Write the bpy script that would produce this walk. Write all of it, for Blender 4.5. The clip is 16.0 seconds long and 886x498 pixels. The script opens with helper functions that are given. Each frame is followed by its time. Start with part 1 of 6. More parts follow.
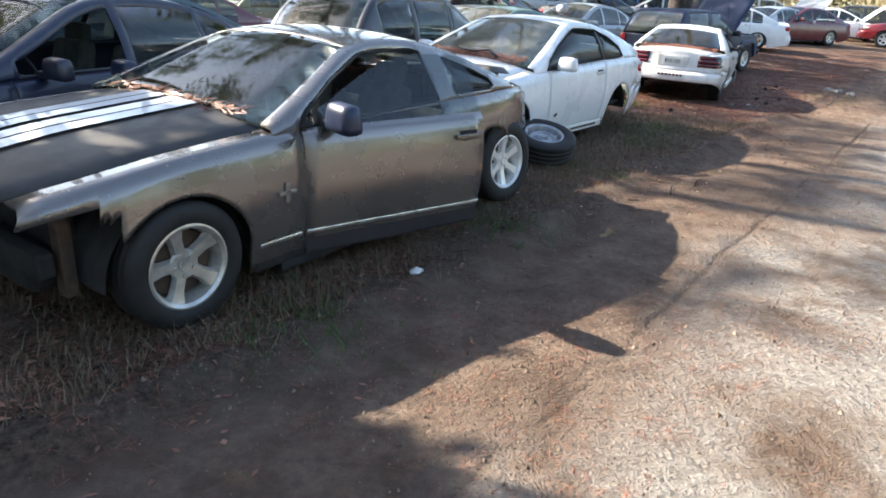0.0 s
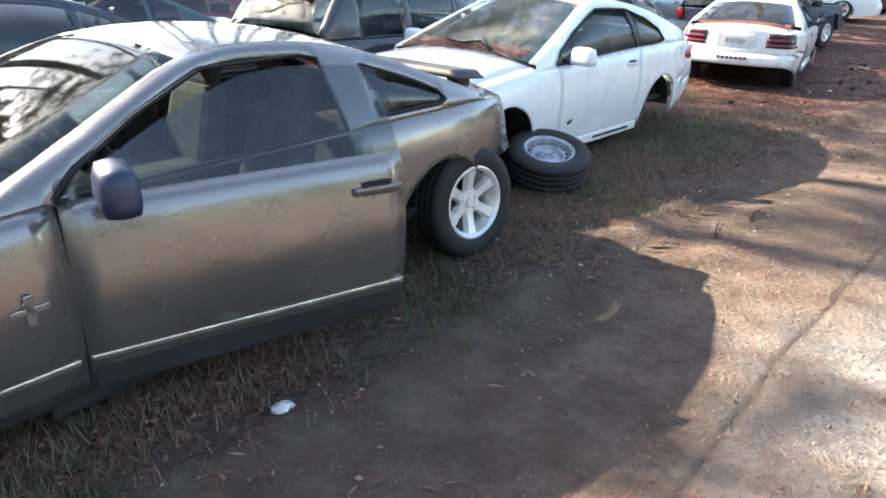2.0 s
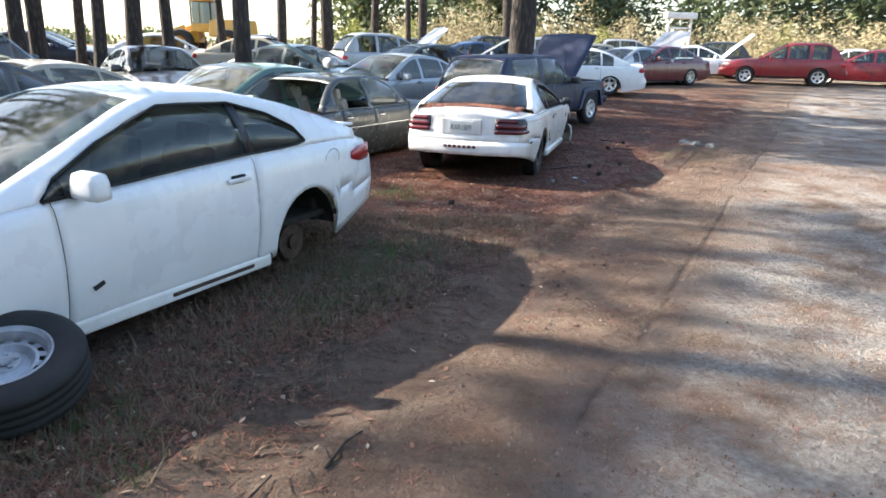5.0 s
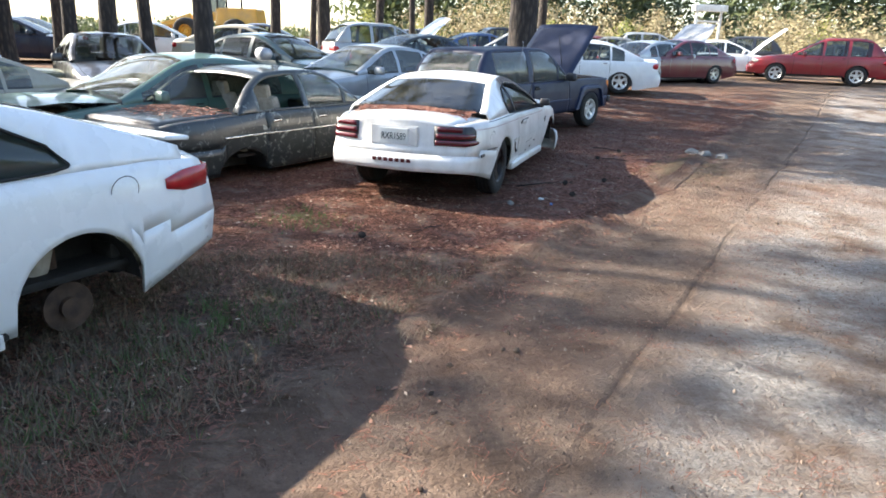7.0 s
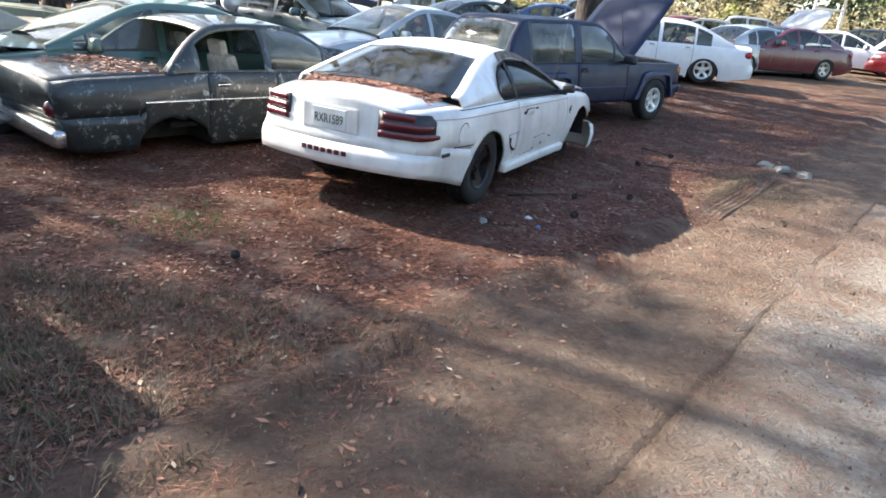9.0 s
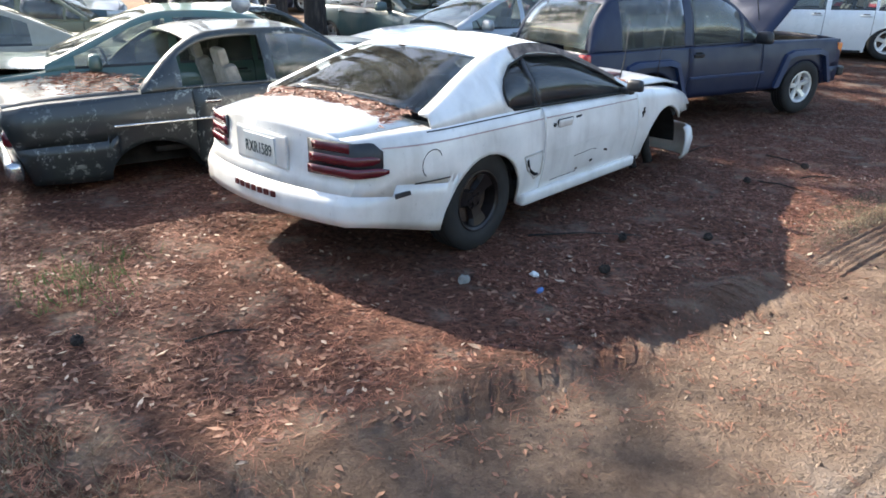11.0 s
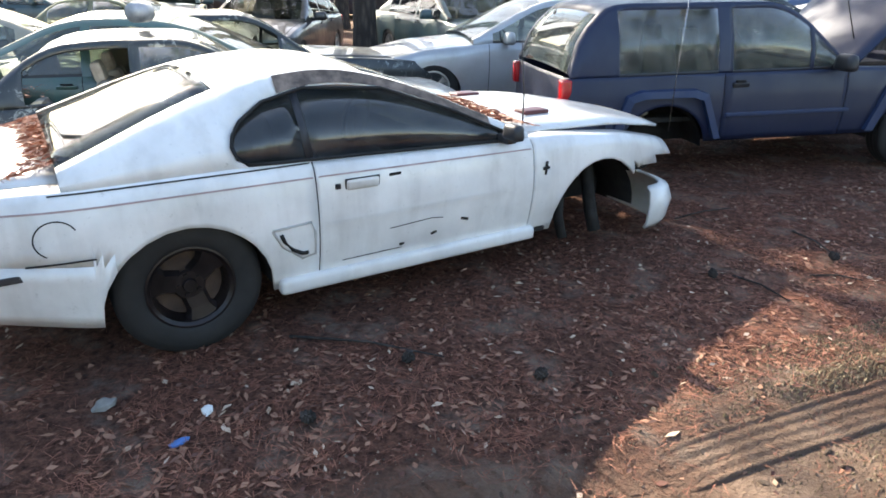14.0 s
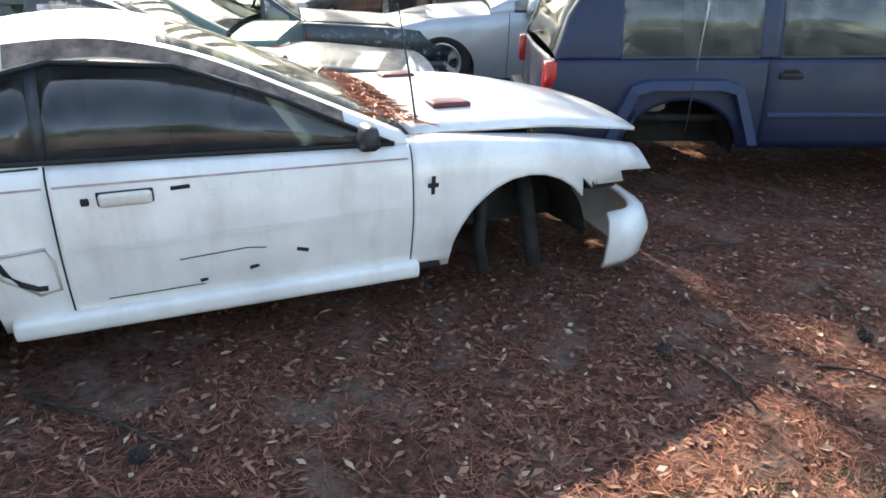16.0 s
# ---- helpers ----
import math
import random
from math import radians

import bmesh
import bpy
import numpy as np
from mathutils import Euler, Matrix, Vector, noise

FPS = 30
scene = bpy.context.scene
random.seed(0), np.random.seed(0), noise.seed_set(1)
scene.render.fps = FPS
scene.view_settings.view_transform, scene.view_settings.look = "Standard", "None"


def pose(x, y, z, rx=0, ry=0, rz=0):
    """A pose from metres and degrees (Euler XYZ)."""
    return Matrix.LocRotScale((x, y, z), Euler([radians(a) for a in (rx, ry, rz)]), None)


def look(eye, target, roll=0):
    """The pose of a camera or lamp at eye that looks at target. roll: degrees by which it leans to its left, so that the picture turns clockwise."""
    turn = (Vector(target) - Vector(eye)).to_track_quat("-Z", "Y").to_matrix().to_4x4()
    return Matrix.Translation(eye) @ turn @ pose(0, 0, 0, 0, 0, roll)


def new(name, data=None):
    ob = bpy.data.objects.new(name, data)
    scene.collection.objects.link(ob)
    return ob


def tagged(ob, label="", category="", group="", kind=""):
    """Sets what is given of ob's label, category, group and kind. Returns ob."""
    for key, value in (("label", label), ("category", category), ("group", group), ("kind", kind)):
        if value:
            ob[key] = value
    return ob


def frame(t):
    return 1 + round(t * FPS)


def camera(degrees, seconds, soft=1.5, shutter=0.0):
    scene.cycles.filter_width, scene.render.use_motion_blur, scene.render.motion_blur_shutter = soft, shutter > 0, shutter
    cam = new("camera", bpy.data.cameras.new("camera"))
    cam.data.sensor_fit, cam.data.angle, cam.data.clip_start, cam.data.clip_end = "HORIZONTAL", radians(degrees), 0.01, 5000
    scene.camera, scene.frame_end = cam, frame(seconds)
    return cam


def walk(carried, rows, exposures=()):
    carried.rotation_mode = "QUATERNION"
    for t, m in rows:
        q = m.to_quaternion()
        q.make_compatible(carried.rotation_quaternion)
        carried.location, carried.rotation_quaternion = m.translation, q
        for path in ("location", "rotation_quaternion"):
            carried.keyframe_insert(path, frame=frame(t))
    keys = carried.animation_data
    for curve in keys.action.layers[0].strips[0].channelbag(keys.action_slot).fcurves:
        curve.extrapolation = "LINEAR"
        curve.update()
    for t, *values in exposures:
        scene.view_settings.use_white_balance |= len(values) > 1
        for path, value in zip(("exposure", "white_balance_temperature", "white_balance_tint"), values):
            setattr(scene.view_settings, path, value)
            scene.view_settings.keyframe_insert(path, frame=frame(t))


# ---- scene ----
cam = camera(67.6, 16.0, soft=1.7)
METRES, EYE, TILT, LEAN, TURN = 15.3, 1.62, 0.0, 0.0, 0.0
ROWS = [
    (0.0, 0.0, 0.0, 0.0, 1.52, -21.46, -3.87),
    (0.5, 0.0115, 0.0237, 0.001, 7.87, -21.4, -3.56),
    (1.0, 0.0205, 0.0499, -0.0023, 11.43, -20.33, -2.45),
    (1.5, 0.028, 0.0781, -0.0007, 9.75, -22.47, -1.18),
    (2.0, 0.0435, 0.1068, 0.0006, 6.53, -23.33, -1.71),
    (2.5, 0.0613, 0.1332, -0.0024, 6.36, -24.44, -4.34),
    (3.0, 0.0794, 0.1593, 0.0009, -2.44, -22.98, -4.51),
    (3.5, 0.1026, 0.1838, 0.0029, -4.68, -20.29, -3.36),
    (4.0, 0.123, 0.2084, 0.0015, -6.34, -18.6, -6.3),
    (4.5, 0.1454, 0.2323, 0.0027, -7.35, -16.84, -1.82),
    (7.0, 0.247, 0.36, 0.0022, -4.34, -17.54, -1.88),
    (7.5, 0.2667, 0.387, 0.0024, -0.83, -19.27, -2.09),
    (8.0, 0.2852, 0.4171, -0.0002, -0.84, -19.5, -3.83),
    (10.5, 0.3792, 0.5542, 0.0002, 15.05, -22.27, -3.91),
    (11.0, 0.3935, 0.5818, 0.0025, 17.76, -22.2, -1.06),
    (11.5, 0.4127, 0.607, 0.0047, 23.15, -22.0, -0.27),
    (12.0, 0.4328, 0.6354, 0.0033, 19.5, -20.95, -2.95),
    (12.5, 0.4527, 0.6596, 0.0034, 19.3, -18.7, -2.04),
    (13.0, 0.4687, 0.681, 0.0061, 25.26, -21.98, -0.55),
    (13.5, 0.4797, 0.7073, 0.0041, 26.59, -23.15, -4.61),
    (14.0, 0.492, 0.7297, 0.0038, 33.21, -22.0, -0.83),
    (14.5, 0.5024, 0.7548, 0.004, 36.8, -24.03, -0.31),
    (15.0, 0.5056, 0.7795, 0.0021, 40.56, -22.97, -2.6),
    (15.5, 0.5076, 0.8048, -0.0007, 43.8, -22.97, -0.27),
    (16.0, 0.5108, 0.8337, -0.0014, 42.88, -24.62, -1.47),
]
walk(cam, [(t, pose(0, 0, EYE, TILT, LEAN, TURN) @ pose(METRES * x, METRES * y, METRES * z, 90 + pitch, roll, yaw)) for t, x, y, z, yaw, pitch, roll in ROWS],
     exposures=[(0.0, 2.1, 6850, 10), (1.5, 2.6, 6900, 10), (2.5, 2.65, 6950, 10), (4.5, 2.1, 6700, 10), (8.0, 2.15, 6650, 10), (10.5, 2.15, 6700, 10), (13.0, 2.3, 6900, 10), (16.0, 2.55, 7300, 10)])

# ---- light: low winter sun through pines, clear pale sky ----
SUN_FROM = Vector((-0.93, 0.37, 0.0)).normalized()
SUN_EL = radians(33)
world = bpy.data.worlds.new("sky")
scene.world = world
world.use_nodes = True
wn = world.node_tree.nodes
sky = wn.new("ShaderNodeTexSky")
sky.sky_type, sky.sun_disc = "NISHITA", False
sky.sun_elevation, sky.sun_rotation = SUN_EL, math.atan2(SUN_FROM.x, SUN_FROM.y)
sky.dust_density, sky.air_density, sky.ozone_density = 1.2, 1.0, 1.0
world.node_tree.links.new(sky.outputs[0], wn["Background"].inputs[0])
wn["Background"].inputs[1].default_value = 0.115
sun = new("sun", bpy.data.lights.new("sun", "SUN"))
sun.data.energy, sun.data.angle, sun.data.color = 4.7, radians(0.53), (1.0, 0.93, 0.82)
sun.matrix_world = look(SUN_FROM * 60 + Vector((0, 0, 60 * math.tan(SUN_EL))), (0, 0, 0))

# ---- materials ----
class Nodes:
    """Short hand for building a node material."""
    def __init__(self, name):
        self.m = bpy.data.materials.new(name)
        self.m.use_nodes = True
        self.t = self.m.node_tree
        self.b = self.t.nodes["Principled BSDF"]
        self.out = self.t.nodes["Material Output"]
        self.pos = self.t.nodes.new("ShaderNodeTexCoord").outputs["Object"]

    def n(self, kind, **kw):
        node = self.t.nodes.new(kind)
        for k, v in kw.items():
            if k in node.inputs:
                self.put(v, node.inputs[k])
        return node

    def put(self, v, socket):
        if isinstance(v, bpy.types.NodeSocket):
            self.t.links.new(v, socket)
        else:
            socket.default_value = v

    def noise(self, scale, detail=4.0, rough=0.55, vec=None, stretch=None):
        v = vec or self.pos
        if stretch:
            mp = self.t.nodes.new("ShaderNodeMapping")
            mp.inputs["Scale"].default_value = stretch
            self.t.links.new(v, mp.inputs[0])
            v = mp.outputs[0]
        return self.n("ShaderNodeTexNoise", Vector=v, Scale=scale, Detail=detail, Roughness=rough).outputs[0]

    def ramp(self, fac, a, b, ca=(0, 0, 0, 1), cb=(1, 1, 1, 1)):
        r = self.t.nodes.new("ShaderNodeValToRGB")
        r.color_ramp.elements[0].position, r.color_ramp.elements[0].color = a, ca
        r.color_ramp.elements[1].position, r.color_ramp.elements[1].color = b, cb
        self.put(fac, r.inputs[0])
        return r.outputs[0]

    def mix(self, fac, a, b):
        m = self.t.nodes.new("ShaderNodeMix")
        m.data_type = "RGBA"
        self.put(fac, m.inputs["Factor"])
        for v, k in ((a, 6), (b, 7)):
            self.put((*v, 1.0) if isinstance(v, tuple) and len(v) == 3 else v, m.inputs[k])
        return m.outputs[2]

    def math(self, op, a, b=0.0, c=0.0):
        m = self.t.nodes.new("ShaderNodeMath")
        m.operation = op
        for v, s in zip((a, b, c), m.inputs):
            self.put(v, s)
        return m.outputs[0]

    def bump(self, height, dist, strength=1.0):
        bp = self.n("ShaderNodeBump", Height=height, Distance=dist, Strength=strength)
        self.t.links.new(bp.outputs[0], self.b.inputs["Normal"])

    def set(self, **kw):
        for k, v in kw.items():
            key = {"color": "Base Color", "rough": "Roughness", "metal": "Metallic", "coat": "Coat Weight", "spec": "Specular IOR Level"}[k]
            self.put((*v, 1.0) if isinstance(v, tuple) and len(v) == 3 else v, self.b.inputs[key])
        return self.m


def paint(name, color, dirt=0.25, metal=0.0, rough=0.3, coat=0.6, grime=(0.16, 0.13, 0.09), lichen=0.0, top=None):
    k = Nodes(name)
    c = k.mix(k.math("MULTIPLY", k.ramp(k.noise(2.2, 6), 0.42, 0.75), dirt), color, grime)
    c = k.mix(k.math("MULTIPLY", k.ramp(k.noise(38, 5, 0.7), 0.62, 0.74), dirt * 0.8), c, tuple(v * 0.5 for v in grime))
    c = k.mix(k.math("MULTIPLY", k.ramp(k.noise(3.5, 3, stretch=(3.0, 3.0, 0.5)), 0.5, 0.8), dirt * 0.5), c, grime)
    if lichen:
        spots = k.math("MULTIPLY", k.ramp(k.noise(11, 8, 0.8), 0.555, 0.60), k.ramp(k.noise(1.3, 3), 0.4, 0.62))
        c = k.mix(k.math("MULTIPLY", spots, lichen), c, (0.42, 0.45, 0.40))
    k.bump(k.noise(60, 3), 0.0006, 0.5)
    return k.set(color=c, metal=metal, rough=k.math("ADD", rough, k.math("MULTIPLY", k.ramp(k.noise(4, 5), 0.4, 0.7), 0.18)), coat=coat)


def plain(name, color, rough=0.5, metal=0.0, vary=0.25, scale=12, bump=0.0, coat=0.0):
    k = Nodes(name)
    c = k.mix(k.ramp(k.noise(scale, 6), 0.35, 0.7), tuple(v * (1 - vary) for v in color), tuple(min(1, v * (1 + vary * 0.6)) for v in color))
    if bump:
        k.bump(k.noise(scale * 6, 5, 0.7), bump)
    return k.set(color=c, rough=rough, metal=metal, coat=coat)


def glass_material(name, tint, dust):
    k = Nodes(name)
    nt = k.t
    tr = k.n("ShaderNodeBsdfTransparent", Color=(*tint, 1))
    gl = k.n("ShaderNodeBsdfGlossy", Color=(1, 1, 1, 1), Roughness=0.03)
    df = k.n("ShaderNodeBsdfDiffuse", Color=(0.42, 0.42, 0.38, 1))
    lw = k.n("ShaderNodeLayerWeight", Blend=0.5)
    gloss = k.math("ADD", k.math("MULTIPLY", k.math("POWER", lw.outputs["Facing"], 3.4), 0.28), 0.05)
    m1, m2 = k.n("ShaderNodeMixShader"), k.n("ShaderNodeMixShader")
    film = k.math("ADD", k.math("MULTIPLY", k.ramp(k.noise(5, 6, 0.7), 0.42, 0.75), dust), dust * 0.25)
    nt.links.new(film, m1.inputs[0]), nt.links.new(tr.outputs[0], m1.inputs[1]), nt.links.new(df.outputs[0], m1.inputs[2])
    nt.links.new(gloss, m2.inputs[0]), nt.links.new(m1.outputs[0], m2.inputs[1]), nt.links.new(gl.outputs[0], m2.inputs[2])
    nt.links.new(m2.outputs[0], k.out.inputs[0])
    return k.m


SEAM = plain("seam_dark", (0.012, 0.012, 0.012), 0.8)
DARK = plain("underbody", (0.02, 0.019, 0.018), 0.85, vary=0.5, bump=0.004)
RUST = plain("rusted_steel", (0.075, 0.045, 0.03), 0.85, vary=0.5, bump=0.003)
RAILRUST = plain("bare_roof_rail", (0.20, 0.15, 0.12), 0.7, vary=0.6, scale=18)
RUBBER = plain("tyre_rubber", (0.016, 0.0155, 0.015), 0.75, vary=0.4, scale=9, bump=0.001)
PLASTIC = plain("black_plastic", (0.025, 0.026, 0.03), 0.45, vary=0.3)
BLUEPLASTIC = plain("dark_blue_plastic", (0.02, 0.028, 0.06), 0.35)
ALLOY = plain("alloy_wheel", (0.62, 0.60, 0.55), 0.38, 0.7, vary=0.25)
ALLOYW = plain("bright_alloy", (0.78, 0.77, 0.74), 0.35, 0.4, vary=0.15)
STEELW = plain("steel_wheel", (0.42, 0.43, 0.45), 0.45, 0.5, vary=0.3)
BLACKRIM = plain("black_steel_wheel", (0.02, 0.015, 0.015), 0.35, 0.3, vary=0.6)
CHROME = plain("dull_chrome", (0.6, 0.6, 0.6), 0.25, 0.9, vary=0.3)
PINLINE = plain("pinkish_pinstripe", (0.42, 0.30, 0.29), 0.5, vary=0.3)
GRIMY = plain("grimy_white", (0.50, 0.47, 0.42), 0.55, vary=0.35, scale=6)
SEATM = plain("grey_cloth", (0.14, 0.135, 0.125), 0.9)
TAN = plain("tan_cloth", (0.36, 0.33, 0.28), 0.9)
REDLENS = plain("red_lens", (0.42, 0.015, 0.02), 0.2, vary=0.2, coat=0.5)
DARKRED = plain("smoked_red_lens", (0.12, 0.01, 0.018), 0.2, vary=0.2, coat=0.5)
AMBER = plain("amber_lens", (0.75, 0.2, 0.03), 0.25, vary=0.2, coat=0.4)
CLEAR = plain("clear_lens", (0.6, 0.6, 0.57), 0.15, 0.3, vary=0.2, coat=0.6)
PLATE = plain("plate_paint", (0.66, 0.68, 0.66), 0.4, vary=0.1)
INK = plain("plate_ink", (0.02, 0.05, 0.06), 0.5)
MAROON = plain("maroon_letter", (0.10, 0.012, 0.012), 0.4)
GLASS = glass_material("window_glass", (0.45, 0.5, 0.5), 0.025)
GLASSD = glass_material("tinted_glass", (0.26, 0.30, 0.34), 0.10)
GLASSDIRTY = glass_material("dirty_glass", (0.5, 0.54, 0.5), 0.32)
WHITE = paint("white_paint", (0.80, 0.81, 0.80), 0.10, rough=0.25)
WHITEOLD = paint("worn_white_paint", (0.80, 0.79, 0.76), 0.38, rough=0.32)
GREY = paint("grey_metallic", (0.21, 0.19, 0.175), 0.10, 0.7, 0.2, 0.8)
HOODBLACK = paint("flat_black_hood", (0.022, 0.022, 0.024), 0.3, 0.0, 0.5, 0.05)
STRIPE = paint("white_stripe", (0.75, 0.75, 0.74), 0.12)
NAVY = paint("navy_paint", (0.010, 0.015, 0.038), 0.2, rough=0.35, coat=0.3)
BLACKP = paint("black_paint", (0.012, 0.014, 0.02), 0.2)
JEEPBLUE = paint("blue_paint", (0.003, 0.011, 0.042), 0.06, rough=0.42, coat=0.05)
TRIMBLUE = paint("faded_blue_trim", (0.006, 0.024, 0.08), 0.1, rough=0.5, coat=0.1)
OLDGREEN = paint("weathered_dark_green", (0.016, 0.022, 0.024), 0.3, rough=0.35, coat=0.4, grime=(0.06, 0.06, 0.045), lichen=0.75)
OLIVE = paint("weathered_olive", (0.16, 0.17, 0.10), 0.5, rough=0.5, coat=0.2, lichen=0.5)
SILVER = paint("silver_paint", (0.42, 0.44, 0.45), 0.3, 0.4)
RED = paint("red_paint", (0.24, 0.012, 0.02), 0.15)
DKRED = paint("dark_red_paint", (0.12, 0.012, 0.02), 0.25)
GREENP = paint("faded_green_paint", (0.06, 0.13, 0.105), 0.4)
TEAL = paint("dark_teal_paint", (0.02, 0.06, 0.07), 0.3)
BLUEP = paint("mid_blue_paint", (0.03, 0.08, 0.2), 0.3)
BEIGE = paint("beige_paint", (0.36, 0.32, 0.24), 0.35)
YELLOW = paint("machine_yellow", (0.62, 0.33, 0.03), 0.3)
BARK = None
k = Nodes("pine_bark")
vor = k.n("ShaderNodeTexVoronoi", Scale=7.0)
mpn = k.t.nodes.new("ShaderNodeMapping")
mpn.inputs["Scale"].default_value = (2.0, 2.0, 0.55)
k.t.links.new(k.pos, mpn.inputs[0]), k.t.links.new(mpn.outputs[0], vor.inputs["Vector"])
k.bump(k.math("ADD", vor.outputs["Distance"], k.noise(30, 5)), 0.03, 0.8)
BARK = k.set(color=k.mix(k.ramp(vor.outputs["Distance"], 0.1, 0.6), (0.085, 0.066, 0.055), (0.03, 0.025, 0.022)), rough=0.95)


def leaf_material(name, a, b, through_light=0.35):
    k = Nodes(name)
    rnd = k.t.nodes.new("ShaderNodeNewGeometry").outputs["Random Per Island"]
    c = k.mix(rnd, a, b)
    k.set(color=c, rough=0.65)
    tl = k.n("ShaderNodeBsdfTranslucent", Color=c)
    mx = k.n("ShaderNodeMixShader", Fac=through_light)
    k.t.links.new(k.b.outputs[0], mx.inputs[1]), k.t.links.new(tl.outputs[0], mx.inputs[2])
    k.t.links.new(mx.outputs[0], k.out.inputs[0])
    return k.m


NEEDLE = leaf_material("pine_needles", (0.035, 0.055, 0.02), (0.09, 0.11, 0.035))
STRAW = leaf_material("dead_leaf", (0.085, 0.03, 0.02), (0.33, 0.17, 0.105), 0.1)
PALELEAF = leaf_material("pale_dead_leaf", (0.30, 0.20, 0.13), (0.55, 0.43, 0.32), 0.1)
STRAW2 = leaf_material("pine_straw", (0.13, 0.038, 0.024), (0.36, 0.15, 0.09), 0.1)
GRASS = leaf_material("dry_grass", (0.085, 0.063, 0.038), (0.22, 0.16, 0.10), 0.2)
GRASSG = leaf_material("green_grass", (0.05, 0.09, 0.02), (0.10, 0.15, 0.04), 0.3)
SHRUB = leaf_material("winter_shrub", (0.20, 0.16, 0.09), (0.36, 0.31, 0.17), 0.3)
SHRUBG = leaf_material("yellow_green_shrub", (0.14, 0.17, 0.04), (0.30, 0.30, 0.07), 0.3)
FARLEAF = leaf_material("far_woods_leaf", (0.05, 0.075, 0.03), (0.13, 0.15, 0.06), 0.3)

# ground: leaf litter beside a clay road with a pale sandy track
k = Nodes("clay_ground")
sep = k.n("ShaderNodeSeparateXYZ", Vector=k.pos)
px, py = sep.outputs[0], sep.outputs[1]
across = k.math("SUBTRACT", k.math("MULTIPLY", px, 0.81), k.math("ADD", k.math("MULTIPLY", py, 0.59), -2.13))
wob = k.math("MULTIPLY", k.math("SUBTRACT", k.noise(0.7, 5), 0.5), 1.8)
d = k.math("ADD", across, wob)
fine = k.noise(22, 8, 0.72)
mid = k.noise(3.0, 6, 0.6)
big = k.noise(0.5, 4)
litter = k.mix(k.ramp(fine, 0.38, 0.66), (0.030, 0.022, 0.017), (0.20, 0.140, 0.10))
litter = k.mix(k.math("MULTIPLY", k.ramp(mid, 0.45, 0.68), 0.55), litter, (0.20, 0.165, 0.13))
redlit = k.mix(k.ramp(fine, 0.35, 0.65), (0.040, 0.016, 0.012), (0.23, 0.10, 0.066))
redlit = k.mix(k.math("MULTIPLY", k.ramp(mid, 0.52, 0.66), 0.65), redlit, (0.27, 0.225, 0.185))
litter = k.mix(k.math("MULTIPLY", k.ramp(k.math("MULTIPLY", k.math("ADD", py, k.math("MULTIPLY", wob, 1.5)), 0.025), 0.20, 0.29), 0.85), litter, redlit)
clay = k.mix(k.ramp(mid, 0.35, 0.68), (0.155, 0.105, 0.076), (0.32, 0.235, 0.178))
clay = k.mix(k.math("MULTIPLY", k.ramp(fine, 0.3, 0.75), 0.7), clay, (0.085, 0.058, 0.043))
sand = k.mix(k.ramp(fine, 0.3, 0.7), (0.20, 0.175, 0.152), (0.50, 0.46, 0.415))
sandm = k.math("MULTIPLY", k.ramp(k.math("MULTIPLY", d, 0.25), 0.24, 0.42), k.ramp(k.noise(1.6, 6, 0.65), 0.36, 0.56))
road = k.mix(sandm, clay, sand)
road = k.mix(k.math("MULTIPLY", k.ramp(k.noise(0.35, 4), 0.52, 0.66), 0.5), road, (0.185, 0.108, 0.074))
onroad = k.ramp(k.math("ADD", k.math("MULTIPLY", d, 0.5), 0.5), 0.32, 0.62)
col = k.mix(onroad, litter, road)
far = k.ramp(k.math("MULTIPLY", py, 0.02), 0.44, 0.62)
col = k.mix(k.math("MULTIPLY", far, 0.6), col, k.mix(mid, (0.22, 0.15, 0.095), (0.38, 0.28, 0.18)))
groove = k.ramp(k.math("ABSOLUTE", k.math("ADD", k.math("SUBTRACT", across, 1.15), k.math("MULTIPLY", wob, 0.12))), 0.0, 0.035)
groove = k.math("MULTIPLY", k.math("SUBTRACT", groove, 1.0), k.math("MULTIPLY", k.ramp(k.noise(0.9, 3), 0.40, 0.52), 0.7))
height = k.math("ADD", k.math("ADD", k.math("MULTIPLY", fine, 0.9), k.math("MULTIPLY", k.noise(60, 4), 0.3)), k.math("MULTIPLY", groove, 0.7))
k.bump(k.math("ADD", height, k.math("MULTIPLY", k.noise(9, 6, 0.7), 1.6)), 0.075, 1.0)
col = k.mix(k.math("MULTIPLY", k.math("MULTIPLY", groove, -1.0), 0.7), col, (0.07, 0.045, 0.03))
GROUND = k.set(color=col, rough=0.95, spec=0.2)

# ---- mesh helpers ----
def shaped(name, verts, faces, mat, parent=None, label="", smooth=True, mats=None, mi=None):
    me = bpy.data.meshes.new(name)
    me.from_pydata([tuple(v) for v in verts], [], [tuple(f) for f in faces])
    for m in (mats or [mat]):
        me.materials.append(m)
    if mi is not None:
        me.polygons.foreach_set("material_index", mi)
    if smooth:
        me.polygons.foreach_set("use_smooth", [True] * len(me.polygons))
    ob = new(name, me)
    if parent is not None:
        ob.parent = parent
    if label:
        tagged(ob, label)
    return ob


def part(name, bm, mat, parent, label="", smooth=False):
    me = bpy.data.meshes.new(name)
    bm.to_mesh(me)
    bm.free()
    me.materials.append(mat)
    if smooth:
        me.polygons.foreach_set("use_smooth", [True] * len(me.polygons))
    ob = new(name, me)
    ob.parent = parent
    if label:
        tagged(ob, label)
    return ob


